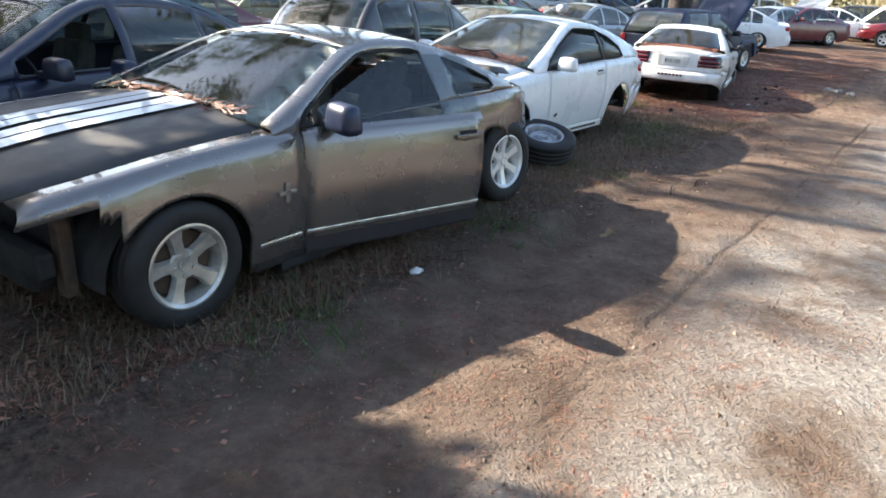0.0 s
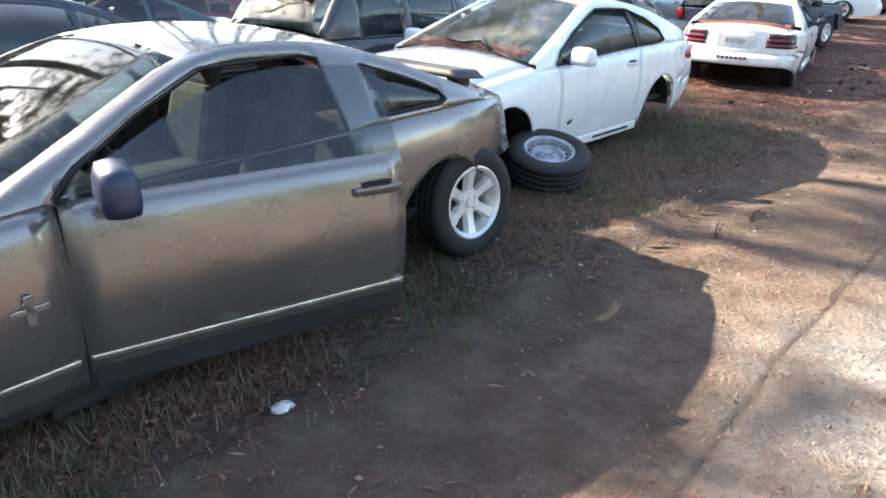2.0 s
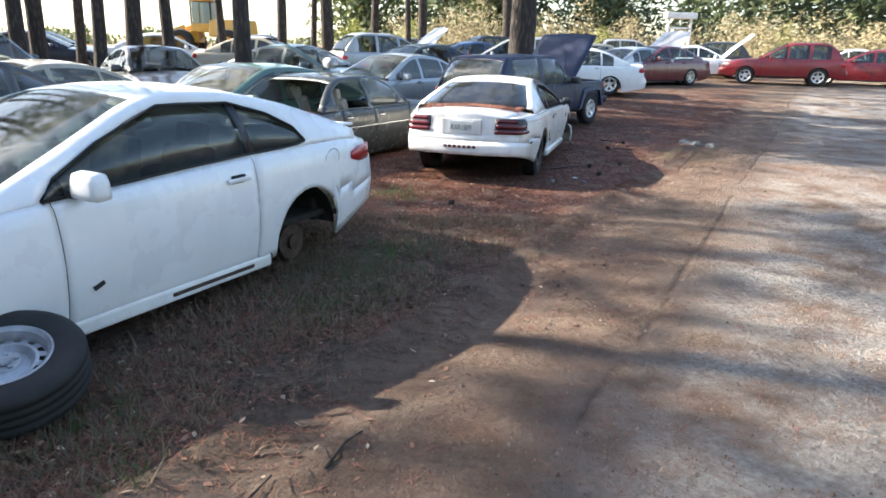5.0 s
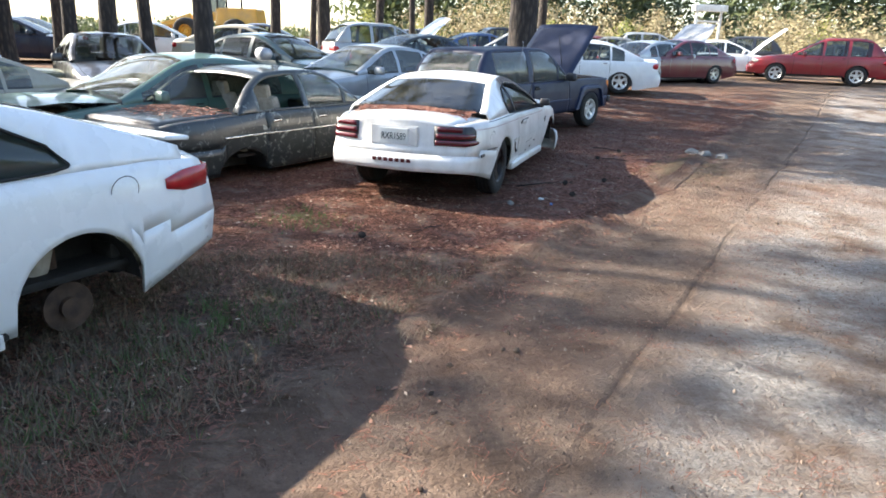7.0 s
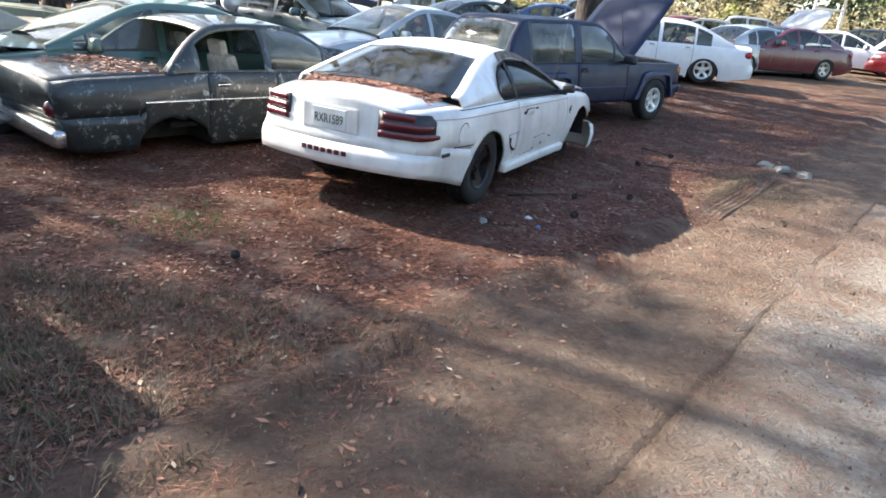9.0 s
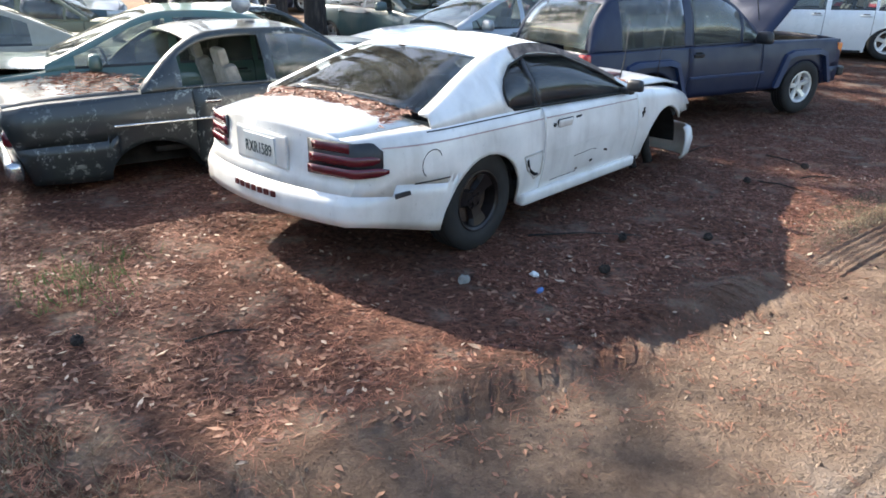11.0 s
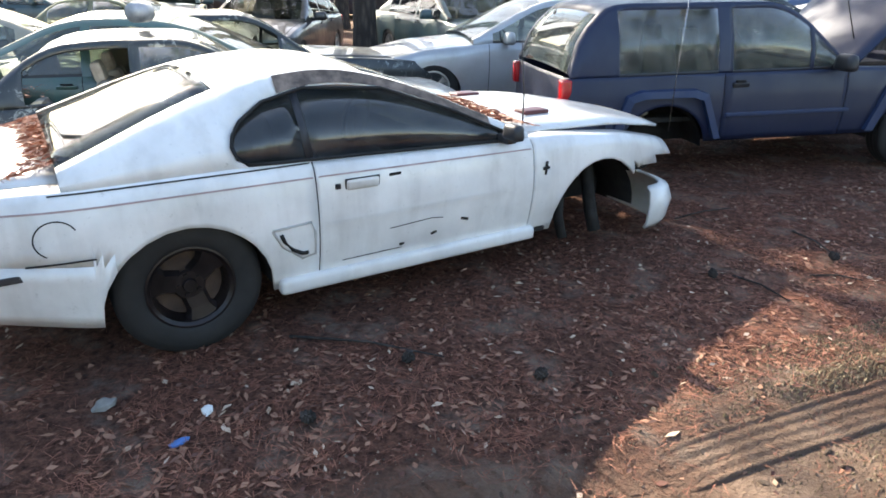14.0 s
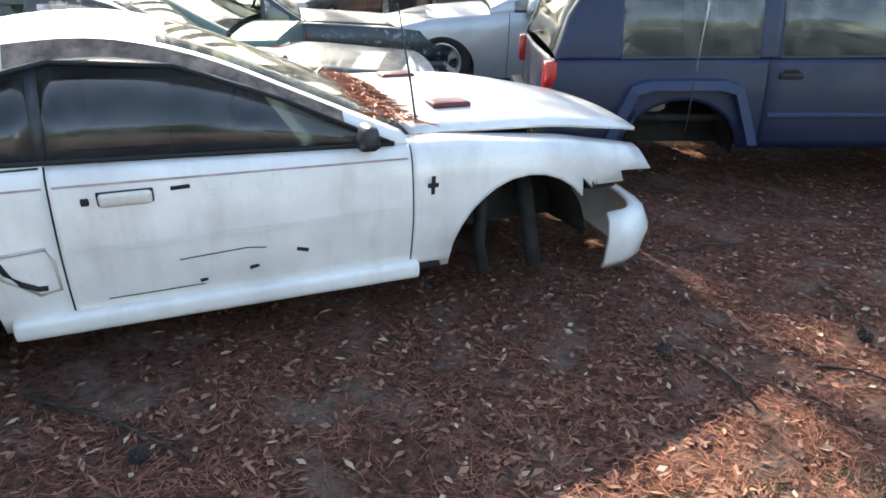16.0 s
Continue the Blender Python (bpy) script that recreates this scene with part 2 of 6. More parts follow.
def block(sx, sy, sz, m=None, bevel=0.01, taper=1.0):
    """A bevelled block, its top tapered."""
    bm = bmesh.new()
    bmesh.ops.create_cube(bm, size=1.0)
    for v in bm.verts:
        s = taper if v.co.z > 0 else 1.0
        v.co = Vector((v.co.x * sx * s, v.co.y * sy * s, v.co.z * sz))
    if bevel:
        bmesh.ops.bevel(bm, geom=bm.edges[:], offset=bevel, segments=2, affect="EDGES", profile=0.6)
    if m is not None:
        bm.transform(m)
    return bm


def tube(points, radius, sides=6, taper=None):
    """A bent rod along points."""
    verts, faces = [], []
    pts = [Vector(p) for p in points]
    for i, p in enumerate(pts):
        a = (pts[min(i + 1, len(pts) - 1)] - pts[max(i - 1, 0)]).normalized()
        u = a.orthogonal().normalized()
        w = a.cross(u)
        r = radius if taper is None else radius + (taper - radius) * i / (len(pts) - 1)
        for s in range(sides):
            q = 2 * math.pi * s / sides
            verts.append(p + r * (math.cos(q) * u + math.sin(q) * w))
    for i in range(len(pts) - 1):
        for s in range(sides):
            t = (s + 1) % sides
            faces.append((i * sides + s, i * sides + t, (i + 1) * sides + t, (i + 1) * sides + s))
    faces.append(tuple(range(sides))[::-1])
    faces.append(tuple((len(pts) - 1) * sides + s for s in range(sides)))
    return verts, faces


def lathe(profile, n=36):
    """Turn (radius, y) pairs about the y axis."""
    verts, faces = [], []
    for r, y in profile:
        for i in range(n):
            q = 2 * math.pi * i / n
            verts.append((r * math.cos(q), y, r * math.sin(q)))
    for j in range(len(profile) - 1):
        for i in range(n):
            t = (i + 1) % n
            faces.append((j * n + i, j * n + t, (j + 1) * n + t, (j + 1) * n + i))
    return verts, faces


def ground_z(x, y):
    """The lie of the land: level by the road, rising gently beyond."""
    s = min(1.0, max(0.0, (y - 18.0) / 7.0))
    z = 0.45 * s * s * (3 - 2 * s) + 0.02 * min(30.0, max(0.0, y - 25.0))
    return z


MATCACHE = {}


def wheel(parent, loc, r=0.33, width=0.2, rim_r=0.21, style="five", rim_mat=None, side=1, flat=0.0, rot=0.3, lean=None, name="wheel"):
    """A tyre with its rim, the outer face toward side * y."""
    rim_mat = rim_mat or ALLOY
    w = width / 2
    key = (r, width, rim_r, style, rim_mat.name)
    if key not in MATCACHE:
        s = 0.02
        prof = [(rim_r, -w * 0.85), (rim_r + 0.02, -w), (r - 0.05, -w * 1.05), (r - 0.012, -w * 0.9), (r, -w * 0.7)]
        for gy in (-0.42, 0.0, 0.42):
            prof += [(r, w * gy - 0.012), (r - 0.008, w * gy - 0.006), (r - 0.008, w * gy + 0.006), (r, w * gy + 0.012)]
        prof += [(r, w * 0.7), (r - 0.012, w * 0.9), (r - 0.05, w * 1.05), (rim_r + 0.02, w), (rim_r, w * 0.85)]
        tv, tf = lathe(prof, 40)
        rv, rf = lathe([(rim_r + 0.006, w * 0.93), (rim_r - 0.004, w * 0.95), (rim_r - 0.02, w * 0.82), (rim_r - 0.035, w * 0.2), (rim_r - 0.04, -w * 0.8)], 40)

        def add(v, f):
            o = len(rv)
            rv.extend(v)
            rf.extend(tuple(i + o for i in q) for q in f)
        add(*lathe([(0.0, w * 0.62), (0.03, w * 0.64), (0.034, w * 0.56)], 16))
        add(*lathe([(0.0, w * 0.5), (rim_r * 0.34, w * 0.52), (rim_r * 0.38, w * 0.4)], 24))
        for b in range(5):
            q = 2 * math.pi * b / 5 + 0.3
            v, f = lathe([(0.0, w * 0.60), (0.011, w * 0.60), (0.013, w * 0.45)], 8)
            add([(a + math.cos(q) * rim_r * 0.25, y, c + math.sin(q) * rim_r * 0.25) for a, y, c in v], f)
        if style in ("five", "six", "three"):
            n, wi, wo = {"five": (5, 0.062, 0.088), "six": (6, 0.06, 0.075), "three": (3, 0.11, 0.17)}[style]
            sc = rim_r / 0.21
            for b in range(n):
                q = 2 * math.pi * b / n + 0.55
                ca, sa = math.cos(q), math.sin(q)
                cross = []
                for rr, hw, yy in ((rim_r * 0.25, wi * sc / 2, 0.5), (rim_r * 0.6, wi * sc / 2, 0.6), (rim_r * 0.86, wo * sc / 2, 0.72), (rim_r * 0.97, wo * 1.25 * sc / 2, 0.8)):
                    for hh, dy in ((-hw * 1.15, -0.3), (-hw * 0.8, 0.0), (hw * 0.8, 0.0), (hw * 1.15, -0.3)):
                        cross.append((ca * rr - sa * hh, w * (yy + dy), sa * rr + ca * hh))
                add(cross, [(i * 4 + j, i * 4 + j + 1, i * 4 + j + 5, i * 4 + j + 4) for i in range(3) for j in range(3)])
        else:
            add(*lathe([(rim_r * 0.35, w * 0.45), (rim_r * 0.5, w * 0.25), (rim_r * 0.62, w * 0.5), (rim_r * 0.70, w * 0.5)], 36))
            n = 14
            for b in range(n):
                q = 2 * math.pi * (b + 0.5) / n
                ca, sa = math.cos(q), math.sin(q)
                hw = rim_r * 0.09
                cr = [(ca * rr - sa * hh, w * yy, sa * rr + ca * hh) for rr, yy in ((rim_r * 0.69, 0.5), (rim_r * 0.84, 0.42)) for hh in (-hw, hw)]
                add(cr, [(0, 1, 3, 2)])
            add(*lathe([(rim_r * 0.83, w * 0.43), (rim_r * 0.9, w * 0.35), (rim_r * 0.93, -w * 0.5)], 36))
        a = bpy.data.meshes.new("wheel")
        a.from_pydata(tv, [], tf)
        a.materials.append(RUBBER)
        a.polygons.foreach_set("use_smooth", [True] * len(a.polygons))
        b = bpy.data.meshes.new("rim")
        b.from_pydata(rv, [], rf)
        b.materials.append(rim_mat)
        drum = bpy.data.meshes.new("brake_drum")
        dv, df = lathe([(0.0, w * 0.1), (rim_r * 0.8, w * 0.1), (rim_r * 0.82, -w * 0.6)], 24)
        drum.from_pydata(dv, [], df)
        drum.materials.append(RUST)
        MATCACHE[key] = (a, b, drum)
    a, b, drum = MATCACHE[key]
    t = new(name, a)
    t.parent = parent
    m = lean or (Matrix.Translation(loc) @ Matrix.Rotation(0 if side > 0 else math.pi, 4, "Z") @ Matrix.Rotation(rot, 4, "Y"))
    t.matrix_local = m
    rim = new("rim", b)
    rim.parent = t
    if name == "wheel":
        dr = new("brake_drum", drum)
        dr.parent = t
    return t


# ---- cars ----
def curve_at(pts, x, blur=0.07):
    xs, zs = zip(*pts)
    return float(np.mean([np.interp(x + blur * o, xs, zs) for o in (-1, -0.75, -0.5, -0.25, 0, 0.25, 0.5, 0.75, 1)]))


SIDE_PROF = [(0.0, 0.935), (0.12, 0.955), (0.3, 0.985), (0.55, 1.0), (0.8, 0.985), (0.93, 0.965), (1.0, 0.925)]


def build_car(spec, at, heading, label, category="car", group="", name="car", z=0.0, tilt=(0, 0), roll_side=0):
    """A car from its plan: rear axle at x = 0, nose toward +x. heading: degrees clockwise from +y."""
    S = dict(ro=0.95, fo=0.9, W=0.9, sill=0.2, arch=0.36, hub=0.31, crown=0.05, roof_y=0.62, ftaper=0.16, rtaper=0.12, fbulge=0.14, rbulge=0.1, step=0.12,
             doors=(), windows=(), glass=GLASS, drop=(), hood_angle=0.0, wheels="ffff", wheel_r=0.32, rim_r=0.2, rim="five", rim_mat=ALLOY, seats=True,
             rear_prof=((0.2, 0.0), (0.35, -0.09), (0.55, -0.1), (0.66, -0.02), (1.0, 0.03)), front_prof=((0.2, 0.0), (0.35, 0.08), (0.55, 0.08), (0.75, -0.06), (1.1, -0.25)),
             bumper_z=0.62, lower=None, missing_glass=(), seat_mat=SEATM, mats={}, flare=0.0, prof=SIDE_PROF, two_tone=None)
    S.update(spec)
    wb, W = S["wb"], S["W"]
    xr, xf = -S["ro"], wb + S["fo"]
    car = new(name)
    car.matrix_world = Matrix.Translation((at[0], at[1], ground_z(*at) + z)) @ pose(0, 0, 0, tilt[0], tilt[1], 90 - heading)
    tagged(car, label, category, group)
    paintm = S["paint"]
    ar, hz = S["arch"], S["hub"]
    gb0, gb1, gw1, gw0 = S["glassx"]          # backlight base, roof rear edge, windscreen top, windscreen base
    hood_x = S.get("hood_x", gw0 - 0.02)

    def width(x):
        f = max(0.0, (x - (xf - 0.75)) / 0.75)
        r = max(0.0, ((xr + 0.65) - x) / 0.65)
        return W * (1 - S["ftaper"] * f ** 2.4 - S["rtaper"] * r ** 2.4)

    def low(x):
        zl = S["sill"]
        zl += S.get("tail_rise", 0.10) * max(0.0, ((xr + 0.5) - x) / 0.5) + 0.03 * max(0.0, (x - (xf - 0.4)) / 0.4)
        for c in (0.0, wb):
            q = ar * ar - (x - c) ** 2
            if q > 0:
                zl = max(zl, hz + math.sqrt(q) * S.get("arch_k", 1.0))
        return zl

    def belt(x):
        return curve_at(S["belt"], x)

    def deck(x):
        return curve_at(S["deck"], x)

    def side_y(x, zz):
        b = belt(x)
        q = (zz - S["sill"]) / max(0.05, b - S["sill"])
        return width(x) * float(np.interp(q, *zip(*S["prof"])))

    def warp(x, y, zz):
        fr = max(0.0, 1 - (x - xr) / 0.45)
        ff = max(0.0, 1 - (xf - x) / 0.5)
        e = 1 - min(1.0, (y / W) ** 2)
        dx = -S["rbulge"] * e * fr + S["fbulge"] * e * ff
        dx += fr ** 1.5 * float(np.interp(zz, *zip(*S["rear_prof"]))) + ff ** 1.5 * float(np.interp(zz, *zip(*S["front_prof"])))
        return Vector((x + dx, y, zz))

    # stations
    seams = sorted(set([x for dd in S["doors"] for x in dd] + [hood_x] + list(S.get("cuts", ()))))
    arch_dx = math.sqrt(max(0.0, ar * ar - max(0.0, (S["sill"] - hz) / S.get("arch_k", 1.0)) ** 2)) if S["sill"] > hz else ar
    sts = set(np.linspace(xr, xf, int((xf - xr) / S["step"]) + 1).round(4))
    for c in (0.0, wb):
        for q in np.linspace(0, math.pi, 15):
            sts.add(round(c - ar * math.cos(q), 4))
        sts |= {round(c - ar - 0.002, 4), round(c + ar + 0.002, 4)}
    sts = {x for x in sts if all(abs(x - s) > 0.02 for s in seams) and all(abs(x - g) > 0.02 for g in (gb0, gw0))}
    for s in seams:
        sts |= {round(s - 0.004, 4), round(s + 0.004, 4)}
    sts |= {gb0, gw0}
    sts = sorted(sts)
    sts = [x for i, x in enumerate(sts) if i == 0 or x - sts[i - 1] > 0.0015]
    L = [0.0, 0.1, 0.24, 0.38, 0.5, 0.62, 0.74, 0.86, 0.94, 1.0]
    DK = [1.0, 0.97, 0.90, 0.885, 0.7, 0.45, 0.2, 0.0]
    nl, nd = len(L), len(DK)
    groups = {}

    def put(nm, quad):
        groups.setdefault(nm, []).append(quad)

    def rowpts(x, sd):
        zl, b, dk, w = low(x), belt(x), deck(x), width(x)
        col = []
        for f in L:
            zz = zl + (b - zl) * f
            col.append(warp(x, sd * side_y(x, zz), zz))
        yb = side_y(x, b)
        for f in DK[1:]:
            yy = yb * f
            col.append(warp(x, sd * yy, b + (dk - b) * (1 - f ** 2.2)))
        return col
    door_edges = [x for dd in S["doors"] for x in dd]
    is_seam = lambda a, b: any(abs((a + b) / 2 - s) < 0.003 for s in door_edges)
    for sd, sn in ((1, "left"), (-1, "right")):
        cols = [rowpts(x, sd) for x in sts]
        for i in range(len(sts) - 1):
            xm = (sts[i] + sts[i + 1]) / 2
            for j in range(nl + nd - 2):
                quad = [cols[i][j], cols[i + 1][j], cols[i + 1][j + 1], cols[i][j + 1]]
                if sd > 0:
                    quad = quad[::-1]
                zm = sum(v.z for v in quad) / 4
                if j < nl - 1:
                    if is_seam(sts[i], sts[i + 1]):
                        nm = "seam_%s_%d" % (sn, [abs(xm - e) < 0.003 for e in sorted(set(door_edges))].index(True))
                    elif any(a < xm < b for a, b in S["doors"]):
                        nm = "door_%s_%d" % (sn, [a < xm < b for a, b in S["doors"]].index(True))
                    elif xm > wb + ar * 0.8 and zm < S.get("front_cut", S["bumper_z"]):
                        nm = "front_bumper"
                    elif xm < -ar * 0.8 and zm < S["bumper_z"]:
                        nm = "rear_bumper"
                    elif xm > max([b for a, b in S["doors"]], default=wb - 0.6):
                        nm = "fender_" + sn
                    else:
                        nm = "quarter_panel_" + sn
                else:
                    jd = j - nl + 1
                    if gb0 < xm < gw0:
                        if jd == 0:
                            nm = "quarter_panel_" + sn
                        else:
                            continue
                    elif jd == 2:
                        nm = "seam_%s_%d" % (sn, 4 if xm > wb / 2 else 5)
                    elif jd < 2:
                        nm = ("fender_" if xm > wb / 2 else "quarter_panel_") + sn
                    elif xm > hood_x:
                        nm = "hood"
                    elif xm > wb / 2:
                        nm = "cowl"
                    else:
                        nm = "trunk_lid"
                put(nm, quad)
    # nose and tail faces
    for x, tag in ((xr, "rear"), (xf, "front")):
        pl, pr = rowpts(x, 1), rowpts(x, -1)
        ys = [-1, -0.8, -0.55, -0.28, 0, 0.28, 0.55, 0.8, 1]
        zl, b, dk = low(x), belt(x), deck(x)
        grid = []
        for f in L:
            zz = zl + (b - zl) * f
            yb = side_y(x, zz)
            row = []
            for q in ys:
                z2 = zz + (dk - b) * (1 - abs(q) ** 2.2) * max(0.0, (f - 0.62) / 0.38)
                v = warp(x, q * yb, z2)
                row.append(v)
            grid.append(row)
        for j in range(nl - 1):
            for i in range(len(ys) - 1):
                quad = [grid[j][i], grid[j + 1][i], grid[j + 1][i + 1], grid[j][i + 1]]
                if tag == "front":
                    quad = quad[::-1]
                zm = sum(v.z for v in quad) / 4
                put((tag + "_bumper") if zm < S["bumper_z"] else ("tail_panel" if tag == "rear" else "nose_panel"), quad)
    # greenhouse
    zr = max(p[1] for p in S["roof"])
    gx = set(np.linspace(gb0, gw0, int((gw0 - gb0) / (S["step"] * 0.7))).round(4)) | {gb1, gw1}
    wx = sorted(set(x for ww in S["windows"] for x in ww))
    gx = {x for x in gx if all(abs(x - s) > 0.012 for s in wx) and (x in (gb0, gb1, gw1, gw0) or all(abs(x - s) > 0.02 for s in (gb0, gb1, gw1, gw0)))} | set(wx)
    gx = sorted(gx)
    GC = [1.0, 0.93, 0.9, 0.6, 0.3, 0.0]
    bands = S.get("bands", ())                # side glass outlines: (x, lower, upper) as shares of the height over the belt
    if bands:
        edge = {p[0] for bd in bands for p in bd}
        gx = sorted({x for x in gx if x in (gb0, gb1, gw1, gw0) or x in wx or all(abs(x - e) > 0.015 for e in edge)} | edge)

    def gh(x, sd):
        b = belt(x)
        zt = max(b + 0.004, curve_at(S["roof"], x, max(0.0, min(S.get("round", 0.22), x - gb0, gw0 - x))))
        yb = side_y(x, b)
        h = zt - b
        yt = yb - (yb - S["roof_y"]) * min(1.0, h / (zr - b)) ** 1.15
        col = []
        fr = min(S.get("rail", 0.06), h * 0.3)
        lo_z, hi_z = b + min(0.025, h * 0.2), zt - fr
        if bands:
            q = [p for bd in bands for p in bd]
            lo_z, hi_z = (b + h * float(np.interp(x, [p[0] for p in q], [p[i] for p in q])) for i in (1, 2))
        for zz in (b, lo_z, (lo_z + hi_z) / 2, hi_z, zt):
            f = (zz - b) / h
            col.append(Vector((x, sd * (yb + (yt - yb) * f + 0.035 * math.sin(math.pi * f) * min(1, h / 0.3)), zz)))
        for f in GC[1:]:
            cr = S["crown"] * (1 - f * f)
            col.append(Vector((x, sd * yt * f, zt + cr)))
        return col
    for sd, sn in ((1, "left"), (-1, "right")):
        cols = [gh(x, sd) for x in gx]
        for i in range(len(gx) - 1):
            xm = (gx[i] + gx[i + 1]) / 2
            for j in range(len(cols[0]) - 1):
                quad = [cols[i][j], cols[i + 1][j], cols[i + 1][j + 1], cols[i][j + 1]]
                if sd > 0:
                    quad = quad[::-1]
                if j < 4:
                    win = [n for n, (a, b) in enumerate(S["windows"]) if a < xm < b]
                    if bands:
                        inside = j in (1, 2) and any(bd[0][0] < xm < bd[-1][0] for bd in bands)
                        nm = "roof" if not inside else "side_window_%s_%d" % (sn, win[0]) if win else "pillar_trim_" + sn
                    elif win and j in (1, 2):
                        nm = "side_window_%s_%d" % (sn, win[0])
                    elif win and j in (0, 3) and S.get("black_trim", True):
                        nm = "window_trim_" + sn if j == 0 else "roof"
                    else:
                        nm = "pillar_trim_" + sn if (win == [] and any(abs(xm - p) < 0.07 for p in S.get("black_pillars", ()))) and j < 4 else "roof"
                else:
                    if xm > gw1:
                        nm = "windscreen" if j >= 6 else "roof"
                    elif xm < gb1:
                        nm = "rear_window" if j >= 6 else "roof"
                    else:
                        nm = "roof"
                put(nm, quad)
    rename = {"seam": SEAM}
    out = {}
    for nm, quads in groups.items():
        base = nm
        for suf in ("_left_4", "_left_5", "_right_4", "_right_5", "_left_0", "_left_1", "_left_2", "_left_3", "_right_0", "_right_1", "_right_2", "_right_3", "_left", "_right"):
            if base.endswith(suf):
                base = base[: -len(suf)]
                break
        if nm in S["drop"] or base in S["drop"]:
            continue
        mat = S["mats"].get(nm, S["mats"].get(base, None))
        if mat is None:
            mat = SEAM if base == "seam" else PLASTIC if base in ("window_trim", "pillar_trim", "cowl") else S["glass"] if base in ("side_window", "windscreen", "rear_window") else paintm
        if base in ("windscreen", "rear_window") and base + "_glass" in S:
            mat = S[base + "_glass"]
        idx, vs, fs = {}, [], []
        for q in quads:
            f = []
            for v in q:
                kk = (round(v.x, 4), round(v.y, 4), round(v.z, 4))
                if kk not in idx:
                    idx[kk] = len(vs)
                    vs.append(v)
                if not f or idx[kk] != f[-1]:
                    f.append(idx[kk])
            f = list(dict.fromkeys(f))
            if len(f) >= 3:
                fs.append(f)
        if base == "seam":
            vs = [Vector((v.x, v.y * 0.994, v.z - 0.002)) for v in vs]
        if base == "hood" and S["hood_angle"]:
            hinge = Vector((hood_x, 0, deck(hood_x) + 0.01))
            rot = Matrix.Rotation(radians(S["hood_angle"]), 3, "Y")
            vs = [hinge + rot @ (v - hinge) for v in vs]
        ob = shaped(base, vs, fs, mat, car)
        out[nm] = ob
        if S.get("thick", False) and base not in ("seam",):
            so = ob.modifiers.new("skin", "SOLIDIFY")
            so.thickness, so.offset = (0.006 if "wind" in base else 0.018), -1
    for bd in bands:
        for sd in (1, -1):
            rim_pts = [gh(p[0], sd)[1] for p in bd] + [gh(p[0], sd)[3] for p in bd[::-1]]
            v, f = tube([p + Vector((0, sd * 0.004, 0)) for p in rim_pts] + [rim_pts[0] + Vector((0, sd * 0.004, 0))], 0.009, 5)
            shaped("window_seal", v, f, SEAM, car)
    # wheel wells, underside, cabin
    for c in (0.0, wb):
        for sd in (1, -1):
            vs, fs = [], []
            n = 14
            yo, yi = width(c) * 0.91, W - 0.42
            for i in range(n + 1):
                q = math.pi * i / n
                for yy in (yo, yi):
                    vs.append((c - ar * math.cos(q), sd * yy, hz + ar * math.sin(q) * S.get("arch_k", 1.0)))
            for i in range(n):
                fs.append((2 * i, 2 * i + 1, 2 * i + 3, 2 * i + 2))
            fs.append([2 * i + 1 for i in range(n + 1)])
            shaped("wheel_well", vs, fs, DARK, car)
    part("underbody", block(wb - 2 * ar - 0.05, 2 * W - 0.1, 0.16, pose(wb / 2, 0, S["sill"] + 0.07), 0.03), DARK, car)
    part("underbody", block(S["ro"] - ar + 0.0, 2 * W - 0.45, 0.2, pose(xr + (S["ro"] - ar) / 2 + 0.08, 0, S["sill"] + 0.2), 0.04), DARK, car)
    part("underbody", block(wb + ar * 2 + 0.3, 2 * W - 0.85, 0.18, pose(wb / 2, 0, S["sill"] + 0.16), 0.04), DARK, car)
    zb = S["belt"][len(S["belt"]) // 2][1]
    if S["seats"]:
        sm = S["seat_mat"]
        part("cabin_floor", block(gw0 - gb0 - 0.15, 2 * W - 0.34, 0.05, pose((gw0 + gb0) / 2, 0, S["sill"] + 0.18), 0.02), DARK, car)
        part("dashboard", block(0.42, 2 * W - 0.36, 0.26, pose(gw0 - 0.22, 0, zb - 0.12), 0.06), PLASTIC, car)
        sx = (gw1 + gw0) / 2 - 0.75
        for yy in (W * 0.42, -W * 0.42):
            part("front_seat", block(0.5, 0.5, 0.2, pose(sx + 0.05, yy, S["sill"] + 0.33), 0.06), sm, car)
            part("seat_back", block(0.16, 0.48, 0.5, pose(sx - 0.26, yy, S["sill"] + 0.58, 0, -14), 0.06, 0.85), sm, car)
            part("headrest", block(0.09, 0.26, 0.17, pose(sx - 0.35, yy, S["sill"] + 0.88, 0, -12), 0.04), sm, car)
        if gb0 < sx - 0.9:
            part("rear_seat", block(0.16, 2 * W - 0.5, 0.4, pose(sx - 0.9, 0, S["sill"] + 0.38, 0, -18), 0.06), sm, car)
        v, f = lathe([(0.175 + 0.014 * math.cos(a), 0.014 * math.sin(a)) for a in np.linspace(0, 2 * math.pi, 7)], 20)
        ob = shaped("steering_wheel", v, f, PLASTIC, car)
        ob.matrix_local = pose(gw0 - 0.55, W * 0.42, zb - 0.02, 0, 0, 0) @ pose(0, 0, 0, 0, 0, 90) @ pose(0, 0, 0, 20)
